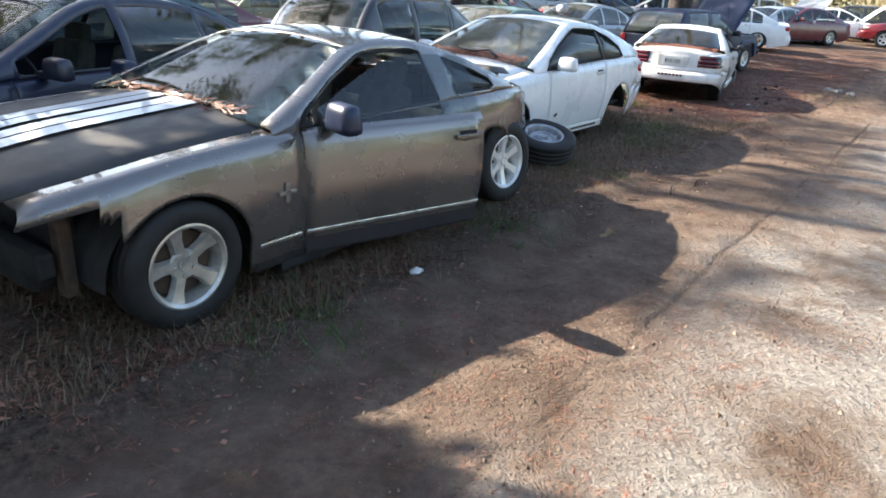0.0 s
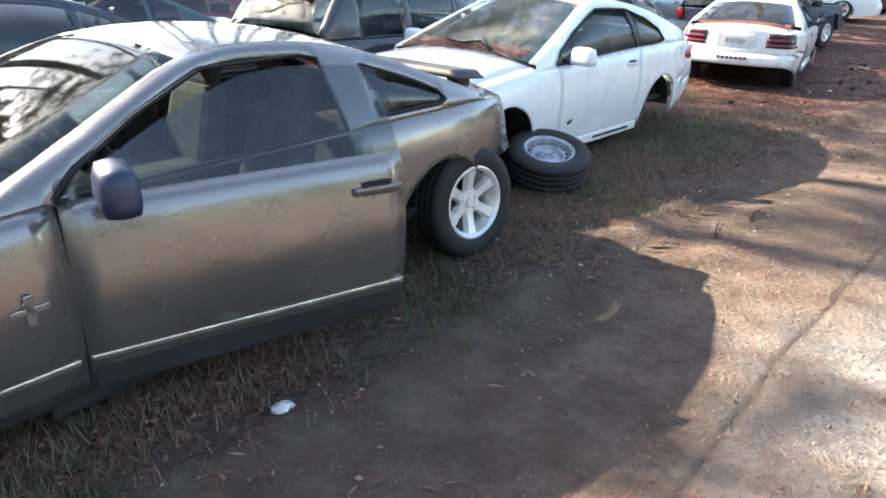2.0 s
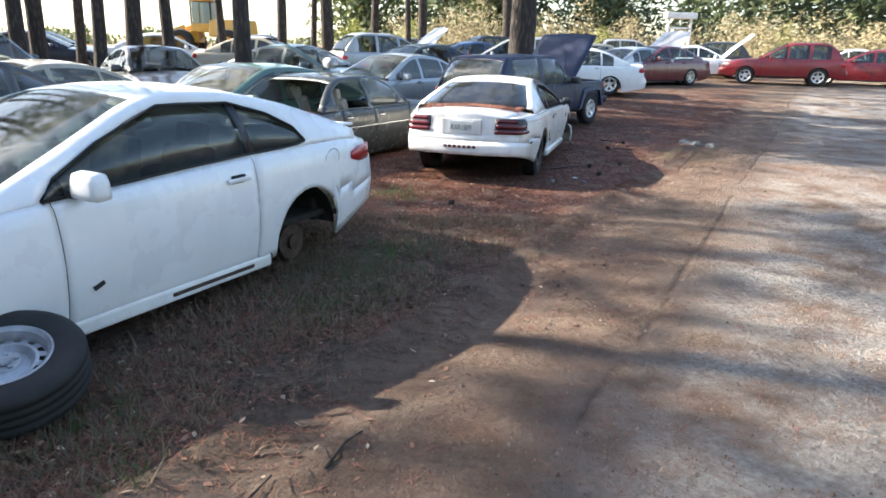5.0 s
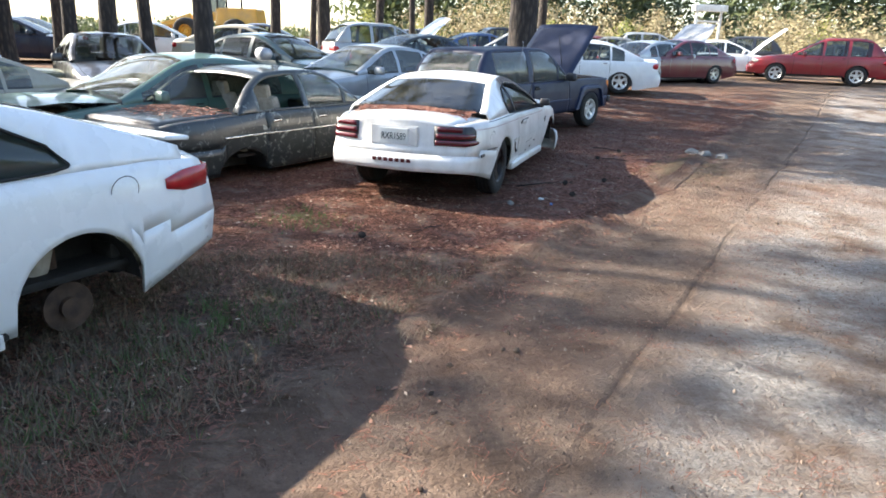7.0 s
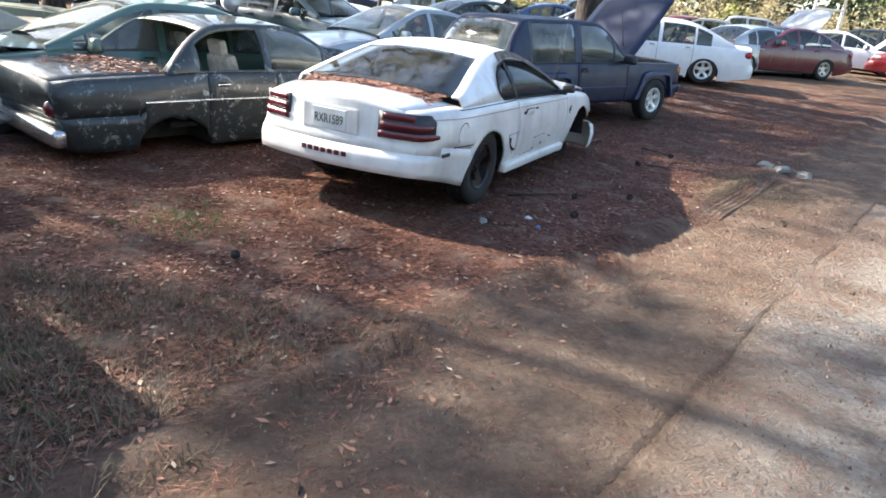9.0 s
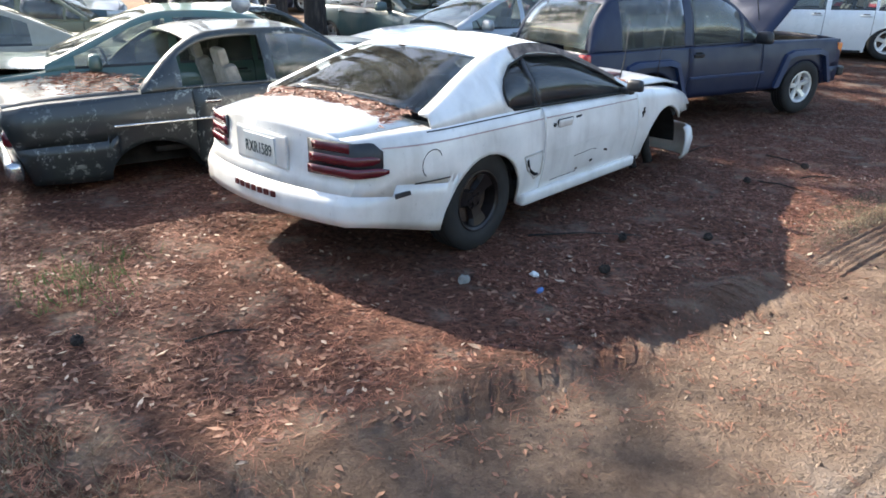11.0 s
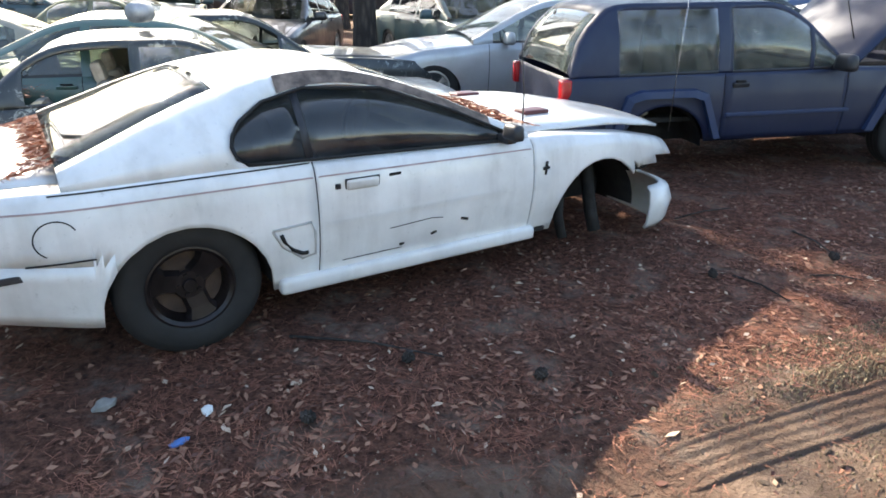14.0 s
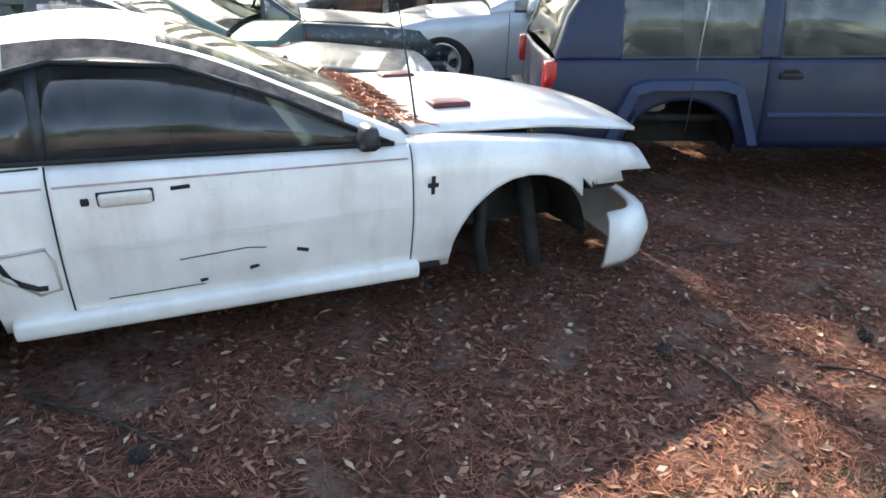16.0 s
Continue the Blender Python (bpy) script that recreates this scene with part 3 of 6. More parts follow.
    # wheels: rear-left, rear-right, front-left, front-right ("f" fitted, "-" missing)
    for ch, (c, sd) in zip(S["wheels"], ((0, 1), (0, -1), (wb, 1), (wb, -1))):
        yy = sd * (W - 0.115 + S["flare"])
        if ch == "f":
            wheel(car, (c, yy, S["wheel_r"] - z - 0.012), S["wheel_r"], 0.2, S["rim_r"], S["rim"], S["rim_mat"], sd, rot=0.3 + c)
        elif ch == "h":
            v, f = lathe([(0.0, 0.05), (0.06, 0.05), (0.06, 0.02), (0.14, 0.015), (0.14, -0.01), (0.09, -0.02), (0.08, -0.12)], 24)
            ob = shaped("brake_hub", v, f, RUST, car, smooth=False)
            ob.matrix_local = Matrix.Translation((c, sd * (W - 0.24), max(0.15, hz - 0.1))) @ Matrix.Rotation(0 if sd > 0 else math.pi, 4, "Z")
            v, f = tube([(c + 0.02, sd * (W - 0.32), hz - 0.12), (c, sd * (W - 0.36), hz + ar * 0.8)], 0.035, 8)
            shaped("strut", v, f, RUST, car)
        elif ch == "s":
            for dx, lean_x, rr in ((-0.13, 0.03, 0.035), (0.17, -0.05, 0.045)):
                v, f = tube([(c + dx + lean_x, sd * (W - 0.3), hz + ar * 0.8), (c + dx, sd * (W - 0.26), hz - 0.05), (c + dx + 0.02, sd * (W - 0.22), 0.06 - z)], rr, 8)
                shaped("strut", v, f, DARK, car)
    if S["hood_angle"] or "hood" in S["drop"]:
        part("engine", block(0.55, 0.6, 0.3, pose(wb + 0.05, 0, deck(wb) - 0.3), 0.05), DARK, car)
        part("engine_cover", block(0.4, 0.34, 0.1, pose(wb + 0.08, 0.05, deck(wb) - 0.12), 0.03), RUST, car)
    info = dict(side_y=side_y, warp=warp, belt=belt, deck=deck, xr=xr, xf=xf, parts=out, W=W, S=S, gh=gh)
    return car, info


def on_side(info, x, z, sd, out=0.004):
    """A pose on the flank: x along, z up, y outward."""
    y = info["side_y"](x, z)
    dy = info["side_y"](x, z + 0.05) - info["side_y"](x, z - 0.05)
    v = info["warp"](x, sd * y, z)
    return Matrix.Translation((v.x, v.y + sd * out, v.z)) @ Matrix.Rotation(sd * math.atan2(-dy, 0.1) * -1, 4, "X")


def on_end(info, y, z, tail=True, out=0.004):
    """A pose on the tail or nose face: y across, z up."""
    x = info["xr"] if tail else info["xf"]
    v = info["warp"](x, y, z)
    a, b = info["warp"](x, y - 0.05, z), info["warp"](x, y + 0.05, z)
    yaw = math.atan2(-(b.x - a.x), 0.1)
    return Matrix.Translation((v.x + (-out if tail else out), v.y, v.z)) @ Matrix.Rotation(yaw, 4, "Z")


def ring(r, w, n=28):
    vs, fs = [], []
    for i in range(n):
        q = 2 * math.pi * i / n
        for rr in (r, r - w):
            vs.append((rr * math.cos(q), 0, rr * math.sin(q)))
    for i in range(n):
        j = (i + 1) % n
        fs.append((2 * i, 2 * i + 1, 2 * j + 1, 2 * j))
    return vs, fs


def mirror(car, info, x, sd, mat, z=None, k=1.0):
    b = info["belt"](x)
    y = info["side_y"](x, b)
    zz = (z or b) + 0.07
    bm = block(0.12 * k, 0.23 * k, 0.15 * k, pose(x, sd * (y + 0.035 + 0.115 * k), zz), 0.045 * k, 0.85)
    mo = part("side_mirror", bm, mat, car, smooth=True)
    part("mirror_arm", block(0.07, 0.12, 0.05, pose(x + 0.01, sd * (y + 0.03), zz - 0.05), 0.015), PLASTIC, mo)
    return mo


def handle(car, info, x, z, sd, mat, size=(0.2, 0.03)):
    m = on_side(info, x, z, sd, 0.008)
    h = part("door_handle", block(size[0], 0.03, size[1], m, 0.009), mat, car)
    # no hollow is cut: a dark slab gives the shade behind the handle
    part("handle_recess_dark", block(size[0] * 0.6, 0.012, size[1] * 2.2, on_side(info, x, z, sd, -0.001), 0.004), DARK, h)
    return h


def wrap_lamp(name, info, parent, sd, z, h, y0, wrap, mat, label="", tail=True, lift=0.0):
    """A lens that follows the end face round the corner."""
    w, x0, s = info["warp"], info["xr"] if tail else info["xf"], -1 if tail else 1
    yc = info["side_y"](x0, z) - 0.004
    path = [w(x0, sd * y, z) + Vector((s * (0.012 + lift), 0, 0)) for y in np.linspace(y0, yc, 8)]
    path += [w(x, sd * info["side_y"](x, z), z) + Vector((s * 0.004, sd * (0.010 + lift), 0)) for x in np.linspace(x0 - s * 0.015, x0 - s * wrap, 6)]
    n = len(path)
    vs = []
    for i, p in enumerate(path):
        k4 = 1.0 if i < n - 3 else (n - i) / 4 + 0.2
        vs += [p + Vector((0, 0, q * h * k4)) for q in (-0.5, 0.0, 0.5)]
    fs = [(3 * i + j, 3 * i + j + 1, 3 * i + j + 4, 3 * i + j + 3) for i in range(n - 1) for j in range(2)]
    ob = shaped(name, vs, fs, mat, parent, label)
    ob.modifiers.new("skin", "SOLIDIFY").thickness = 0.012
    return ob


def side_strip(name, info, parent, sd, x0, x1, z0, z1, h, mat, out=0.004, label=""):
    """A thin line that follows the flank from (x0, z0) to (x1, z1)."""
    vs, n = [], max(2, int(abs(x1 - x0) / 0.08))
    for i in range(n + 1):
        x, z = x0 + (x1 - x0) * i / n, z0 + (z1 - z0) * i / n
        for q in (-0.5, 0.5):
            v = info["warp"](x, sd * info["side_y"](x, z + q * h), z + q * h)
            vs.append(v + Vector((0, sd * out, 0)))
    return shaped(name, vs, [(2 * i, 2 * i + 1, 2 * i + 3, 2 * i + 2) for i in range(n)], mat, parent, label)

# ---- ground: one sheet out to the horizon ----
def spaced(lo, hi, step, end):
    mids = list(np.arange(lo, hi + step / 2, step))
    out, v, s = [], hi, step
    while v < end:
        s *= 1.35
        v += s
        out.append(v)
    neg, v, s = [], lo, step
    while v > -end:
        s *= 1.35
        v -= s
        neg.append(v)
    return neg[::-1] + mids + out


def relief(x, y):
    d = 0.81 * (x - 0.45) - 0.59 * (y - 4.23)
    z = ground_z(x, y)
    if -12 < x < 26 and -4 < y < 34:
        z += 0.018 * noise.noise((x * 0.9, y * 0.9, 0.3)) + 0.010 * noise.noise((x * 3.1, y * 3.1, 1.7)) + 0.006 * noise.noise((x * 8, y * 8, 4))
        w = 0.12 * noise.noise((x * 0.4, y * 0.4, 7))
        z += 0.035 * math.exp(-((d + 0.12 + w) / 0.10) ** 2) - 0.03 * math.exp(-((d - 0.18 + w) / 0.2) ** 2)
        z -= 0.008 * math.exp(-((d - 1.15 + w) / 0.08) ** 2)
        z += 0.05 * math.exp(-(((x - 8.6) ** 2 + (y - 14.6) ** 2) / 0.5)) * (1 + noise.noise((x * 6, y * 6, 2)))
        z += 0.03 * math.exp(-(((x - 4.1) ** 2 + (y - 8.7) ** 2) / 0.12)) * (1 + 2 * noise.noise((x * 9, y * 9, 2)))
    return z


GX, GY = spaced(-4, 13, 0.085, 900), spaced(0, 21, 0.085, 900)
nx = len(GX)
gv = [(x, y, relief(x, y)) for y in GY for x in GX]
gf = [(j * nx + i, j * nx + i + 1, (j + 1) * nx + i + 1, (j + 1) * nx + i) for j in range(len(GY) - 1) for i in range(nx - 1)]
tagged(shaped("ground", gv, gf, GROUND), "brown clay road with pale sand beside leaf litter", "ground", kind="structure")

# ---- pines ----
rng = random.Random(5)


def pine_crown_mesh(seed, h0, h1, spread):
    r = random.Random(seed)
    vs, fs = [], []
    for _ in range(64):
        f = r.random()
        z = h0 + (h1 - h0) * f
        rad = spread * (1 - 0.75 * f) * (0.3 + 0.7 * r.random())
        a = r.uniform(0, 2 * math.pi)
        c = Vector((rad * math.cos(a), rad * math.sin(a), z + r.uniform(-0.4, 0.4)))
        for _ in range(30):
            dr = Vector((r.gauss(0, 1), r.gauss(0, 1), r.gauss(0, 0.7))).normalized()
            b = c + dr * r.uniform(0.0, 0.45)
            l = dr * r.uniform(0.3, 0.5)
            s = dr.orthogonal().normalized() * r.uniform(0.025, 0.05)
            o = len(vs)
            vs += [b - s, b + s, b + l]
            fs.append((o, o + 1, o + 2))
    me = bpy.data.meshes.new("crown")
    me.from_pydata([tuple(v) for v in vs], [], fs)
    me.materials.append(NEEDLE)
    return me


CROWNS = [pine_crown_mesh(11, 9, 17, 3.6), pine_crown_mesh(12, 8, 15, 3.1), pine_crown_mesh(13, 10, 18, 3.2)]


def pine(x, y, r=0.16, crown=0, lean=(0, 0), stubs=6, label="tall pine with dark furrowed bark and bare lower trunk"):
    tree = new("pine_tree")
    z0 = ground_z(x, y)
    tree.location = (x, y, z0)
    tagged(tree, label, "tree", "pines among the parked cars")
    h = 16.0
    vs, fs, n = [], [], 12
    levels = [-0.15, 0.0, 0.25, 0.8, 2, 4, 7, 10, 13, h]
    ph = rng.uniform(0, 6)
    for z in levels:
        rr = r * (1.35 if z < 0.1 else 1.12 if z < 0.4 else 1.0 - 0.75 * z / h)
        for i in range(n):
            q = 2 * math.pi * i / n
            k2 = rr * (1 + 0.06 * math.sin(3 * q + ph + z))
            vs.append((k2 * math.cos(q) + lean[0] * z + 0.05 * math.sin(z * 0.5 + ph), k2 * math.sin(q) + lean[1] * z, z))
    for j in range(len(levels) - 1):
        for i in range(n):
            t = (i + 1) % n
            fs.append((j * n + i, j * n + t, (j + 1) * n + t, (j + 1) * n + i))
    shaped("trunk", vs, fs, BARK, tree)
    for _ in range(stubs):
        z = rng.uniform(2.2, 9)
        q = rng.uniform(0, 6.28)
        l = rng.uniform(0.4, 1.6)
        o = Vector((lean[0] * z, lean[1] * z, z))
        e = o + Vector((math.cos(q) * l, math.sin(q) * l, rng.uniform(-0.3, 0.3)))
        v, f = tube([o, (o + e) / 2 + Vector((0, 0, 0.08)), e], 0.03, 5, 0.008)
        shaped("branch", v, f, BARK, tree)
    c = new("crown", CROWNS[crown % 3])
    c.parent = tree
    c.location = (lean[0] * 12, lean[1] * 12, 0)
    c.rotation_euler = (0, 0, rng.uniform(0, 6.28))
    return tree


# trunks that stand among the cars
for x, y, r in [(-0.05, 20.4, 0.21), (7.1, 23.4, 0.40), (-4.2, 26.0, 0.26), (-3.4, 26.6, 0.2), (-5.0, 25.4, 0.2), (-6.6, 25.2, 0.24), (-6.6, 28.2, 0.17), (-8.4, 26.2, 0.2),
                (1.3, 31.4, 0.26), (-0.4, 31.2, 0.2), (0.6, 34.5, 0.14), (4.6, 33.5, 0.13), (-9.2, 23.2, 0.22), (-8.0, 23.4, 0.2), (-6.8, 24.4, 0.22), (-10.4, 22.4, 0.22),
                (-2.3, 29.6, 0.16), (-11.8, 24.0, 0.2), (3.3, 37, 0.2), (5.3, 35.0, 0.22), (9.9, 38, 0.3), (11.4, 40, 0.24)]:
    pine(x, y, r, rng.randrange(3), (rng.uniform(-0.02, 0.03), rng.uniform(-0.01, 0.01)))
# the grove on the sunny side, which dapples the yard
for x, y in [(-13, -1), (-26, 2.5), (-15, 12.5), (-19, 15), (-12.5, 17), (-17, 19.5), (-27, -4), (-14, 3), (-22, 21), (-10.5, 13), (-18, 27), (-24, 15), (-29, -2), (-31, 1)]:
    pine(x + rng.uniform(-0.6, 0.6), y + rng.uniform(-0.6, 0.6), rng.uniform(0.15, 0.24), rng.randrange(3), (rng.uniform(-0.02, 0.02), rng.uniform(-0.02, 0.02)), 3)


# unseen pines added behind the start, to break up sky reflections in the windscreens
for x, y in [(-6.5, -5.5), (-3.0, -8.5), (-10.0, -4.0), (-8.0, -10.0), (-12.5, -8.5), (-5.0, -13.0), (-14.5, -2.5), (-1.0, -12.5)]:
    pine(x, y, rng.uniform(0.15, 0.24), rng.randrange(3), (rng.uniform(-0.02, 0.02), rng.uniform(-0.02, 0.02)), 3)

# ---- far woods and shrubs ----
def scrub(name, label, mat, spots, size, n, leaf, seed):
    r = random.Random(seed)
    vs, fs = [], []
    for x, y, s, hgt in spots:
        z0 = ground_z(x, y)
        for _ in range(n):
            a = r.uniform(0, 6.28)
            q = abs(r.gauss(0, 0.5))
            p = Vector((x + math.cos(a) * q * s, y + math.sin(a) * q * s, z0 + hgt * r.random() ** 0.8 * max(0.15, 1 - 0.45 * q)))
            u = Vector((r.gauss(0, 1), r.gauss(0, 1), r.gauss(0, 1))).normalized()
            w = u.orthogonal().normalized()
            l = leaf * r.uniform(0.5, 1.3)
            o = len(vs)
            vs += [p, p + u * l + w * l * 0.35, p + u * l * 1.8, p + u * l - w * l * 0.35]
            fs.append((o, o + 1, o + 2, o + 3))
    ob = shaped(name, vs, fs, mat, smooth=False)
    return tagged(ob, label, "plants", kind="stuff")


def polar(az, dist, x0=3.8, y0=5.5):
    return x0 + dist * math.sin(radians(az)), y0 + dist * math.cos(radians(az))


r2 = random.Random(9)
scrub("shrub_thicket", "dry tan winter shrubs beyond the parked cars", SHRUB, [(*polar(r2.uniform(2, 62), r2.uniform(46, 60)), 2.8, r2.uniform(2.0, 4.6)) for _ in range(110)], 2.5, 330, 0.16, 1)
scrub("green_thicket", "yellow-green bushes among the dry shrubs", SHRUBG, [(*polar(a, dd), 1.8, h) for a, dd, h in ((13, 44, 2.2), (19, 44, 2.4), (41, 46, 5.0), (44, 47, 5.5), (-2, 45, 2.5), (3, 46, 2.6), (33, 50, 3.0))], 2, 700, 0.12, 2)
scrub("far_woods", "distant green woods behind the shrubs", FARLEAF, [(*polar(r2.uniform(-3, 70), r2.uniform(62, 85)), 4.0, r2.uniform(9, 17)) for _ in range(80)], 4, 800, 0.5, 3)
scrub("far_woods", "thin distant tree line at the horizon", FARLEAF, [(*polar(r2.uniform(-75, -3), r2.uniform(95, 120)), 5.0, r2.uniform(1.2, 2.4)) for _ in range(60)], 4, 260, 0.4, 4)
# these last woods stay out of view and give the car glass something to reflect
scrub("woods_behind", "unseen pines added behind the road", FARLEAF, [(*polar(r2.uniform(80, 235), r2.uniform(26, 42)), 4.0, r2.uniform(9, 15)) for _ in range(46)], 4, 420, 0.5, 6)

# evergreens by the navy saloon, made taller and longer to shade the grey coupe
scrub("evergreen_thicket", "dark evergreen thicket behind the navy saloon", FARLEAF, [(-6.9 + r2.uniform(-0.5, 0.3), y, 1.3, h) for y, h in ((0.6, 5.6), (1.4, 5.8), (2.2, 5.6), (3.0, 5.8), (3.8, 5.3), (4.6, 5.2), (5.5, 4.9), (6.5, 4.7), (7.4, 4.4))], 1.3, 3000, 0.17, 8)

# ---- the grey coupe ----
grey_spec = dict(paint=GREY, wb=2.72, ro=0.68, fo=0.68, W=0.93, sill=0.2, arch=0.385, hub=0.33, thick=True, step=0.1,
                 belt=[(-1, 0.93), (-0.3, 0.97), (0.5, 0.955), (2.0, 0.93), (2.75, 0.88), (3.3, 0.80), (3.6, 0.72)],
                 deck=[(-1, 1.02), (-0.4, 1.03), (1.9, 1.02), (2.2, 0.99), (2.9, 0.93), (3.4, 0.85), (3.6, 0.78)],
                 roof=[(-0.45, 0.99), (0.35, 1.29), (0.75, 1.345), (1.25, 1.335), (2.15, 0.95)],
                 glassx=(-0.45, 0.3, 1.3, 2.15), hood_x=2.12, roof_y=0.57, crown=0.045,
                 doors=((0.66, 1.97),), windows=((-0.06, 0.42), (0.66, 1.96)), black_pillars=(),
                 bands=(((-0.06, 0.30, 0.34), (-0.02, 0.2, 0.55), (0.15, 0.16, 0.70), (0.42, 0.12, 0.80)), ((0.66, 0.03, 0.84), (0.75, 0.03, 0.87), (1.25, 0.03, 0.90), (1.6, 0.03, 0.84), (1.86, 0.03, 0.62), (1.96, 0.03, 0.06))),
                 wheels="--ff", wheel_r=0.32, rim_r=0.21, rim="five", drop=("rear_bumper", "front_bumper", "nose_panel", "side_window_left_1"),
                 front_cut=0.7, mats={"hood": HOODBLACK, "seam": SEAM}, seat_mat=SEATM, ftaper=0.1, bumper_z=0.6, glass=GLASS,
                 windscreen_glass=GLASS)
ga = radians(213.5)
gh_, gl_ = Vector((math.sin(ga), math.cos(ga))), Vector((-math.cos(ga), math.sin(ga)))
grey, gi = build_car(grey_spec, (-0.45, 5.64), 213.5, "grey metallic coupe with black striped hood, door ajar and bumpers missing", z=-0.06, name="grey_coupe")
# twin stripes over the hood
for y0, y1 in ((0.03, 0.135), (0.155, 0.26), (-0.135, -0.03), (-0.26, -0.155)):
    vs, fs = [], []
    xs = np.linspace(2.16, 3.38, 16)
    for x in xs:
        b, dk = gi["belt"](x), gi["deck"](x)
        yb = gi["side_y"](x, b)
        for y in (y0, y1):
            v = gi["warp"](x, y, b + (dk - b) * (1 - abs(y / yb) ** 2.2))
            vs.append(v + Vector((0, 0, 0.012)))
    fs = [(2 * i, 2 * i + 2, 2 * i + 3, 2 * i + 1) for i in range(len(xs) - 1)]
    shaped("hood_stripe", vs, fs, STRIPE, grey, "white racing stripe")
# the driver's door swung open on its front hinge, its glass wound up
swing = Matrix.Translation((1.97, 0.9, 0)) @ Matrix.Rotation(radians(-16), 4, "Z") @ Matrix.Translation((-1.97, -0.9, 0))
bl = []
xs = np.linspace(0.66, 1.94, 14)
for x in xs:
    c = gi["gh"](x, 1)
    bl += [c[1] + Vector((0, 0.0, -0.02)), c[1].lerp(c[3], 0.98)]
on_door = [gi["parts"]["door_left_0"], shaped("door_glass", bl, [(2 * i, 2 * i + 2, 2 * i + 3, 2 * i + 1) for i in range(len(xs) - 1)], GLASS, grey)]
on_door.append(mirror(grey, gi, 1.8, 1, BLUEPLASTIC, k=1.1))
on_door.append(handle(grey, gi, 0.8, 0.81, 1, GREY, (0.22, 0.035)))
on_door.append(part("door_lining", block(1.2, 0.05, 0.6, pose(1.31, 0.82, 0.6), 0.02), PLASTIC, grey))
on_door.append(part("door_trim", block(1.3, 0.03, 0.028, pose(1.31, 0.893, 0.35), 0.008), CHROME, grey, "thin bright strip along the door"))
on_door.append(part("door_cladding", block(1.3, 0.04, 0.12, pose(1.31, 0.872, 0.268), 0.015), PLASTIC, grey))
on_door[1].visible_shadow = False
for ob in on_door:
    ob.matrix_local = swing
mirror(grey, gi, 1.82, -1, BLUEPLASTIC)
v, f = ring(0.085, 0.006)
ob = shaped("fuel_door", v, f, SEAM, grey)
ob.matrix_local = on_side(gi, -0.48, 0.86, 1, 0.003)
for a, sz in ((0, (0.03, 0.11)), (0, (0.12, 0.022)), (25, (0.015, 0.07))):
    part("emblem", block(sz[0], 0.008, sz[1], on_side(gi, 2.12, 0.62, 1, 0.006) @ pose(0, 0, 0, 0, a, 0), 0.003), CHROME, grey)
part("rocker_trim", block(0.3, 0.03, 0.028, pose(2.14, 0.893, 0.35), 0.008), CHROME, grey, "thin bright strip on the fender")
part("rocker_panel", block(1.62, 0.09, 0.13, pose(1.3, 0.82, 0.2), 0.02), PLASTIC, grey)
part("spoiler", block(0.3, 1.3, 0.05, pose(-0.55, 0, 1.075, 0, -5), 0.022, 0.9), HOODBLACK, grey, "black rear deck spoiler", True)
for y in (0.5, -0.5):
    part("spoiler_post", block(0.12, 0.1, 0.08, pose(-0.6, y, 1.03), 0.015), HOODBLACK, grey)
for y in (0.62, -0.62):
    part("radiator_support", block(0.06, 0.08, 0.4, pose(3.15, y, 0.48), 0.01), RUST, grey)
part("bumper_beam", block(0.08, 1.3, 0.12, pose(3.24, 0, 0.45), 0.02), DARK, grey)
part("radiator", block(0.06, 1.1, 0.42, pose(3.08, 0, 0.5), 0.01), DARK, grey)
part("rear_crash_beam", block(0.1, 1.35, 0.13, pose(-0.7, 0, 0.5), 0.02), RUST, grey)
# solid dark blocks stand for the shade inside the empty tail lamp openings
for y in (0.5, -0.5):
    part("tail_lamp_opening_shade", block(0.05, 0.42, 0.22, pose(-0.7, y, 0.82), 0.01), DARK, grey)
for s in (1, -1):
    v, f = tube([(2.0, s * 0.05 + 0.05, 1.0), (2.06, s * 0.35, 1.0), (2.0, s * 0.62 + 0.02, 1.0)], 0.008, 5)
    shaped("wiper", v, f, PLASTIC, grey)


def loose_wheel(loc, m, label, **kw):
    w = wheel(None, loc, lean=Matrix.Translation(loc) @ m, name="loose_wheel", **kw)
    return tagged(w, label, "wheel")


loose_wheel((0.395, 5.41, 0.325), pose(0, 0, 0, 0, 0, 90 - 213.5 - 6) @ pose(0, 0, 0, 5), "loose wheel with six-spoke alloy leaning at the grey coupe", r=0.335, width=0.22, rim_r=0.215, style="six", rim_mat=ALLOYW)
loose_wheel((0.95, 6.86, 0.21), pose(0, 0, 0, 0, 0, 195) @ pose(0, 0, 0, 74), "loose tyre on a silver steel wheel lying tilted", r=0.34, width=0.22, rim_r=0.2, style="steel", rim_mat=STEELW)

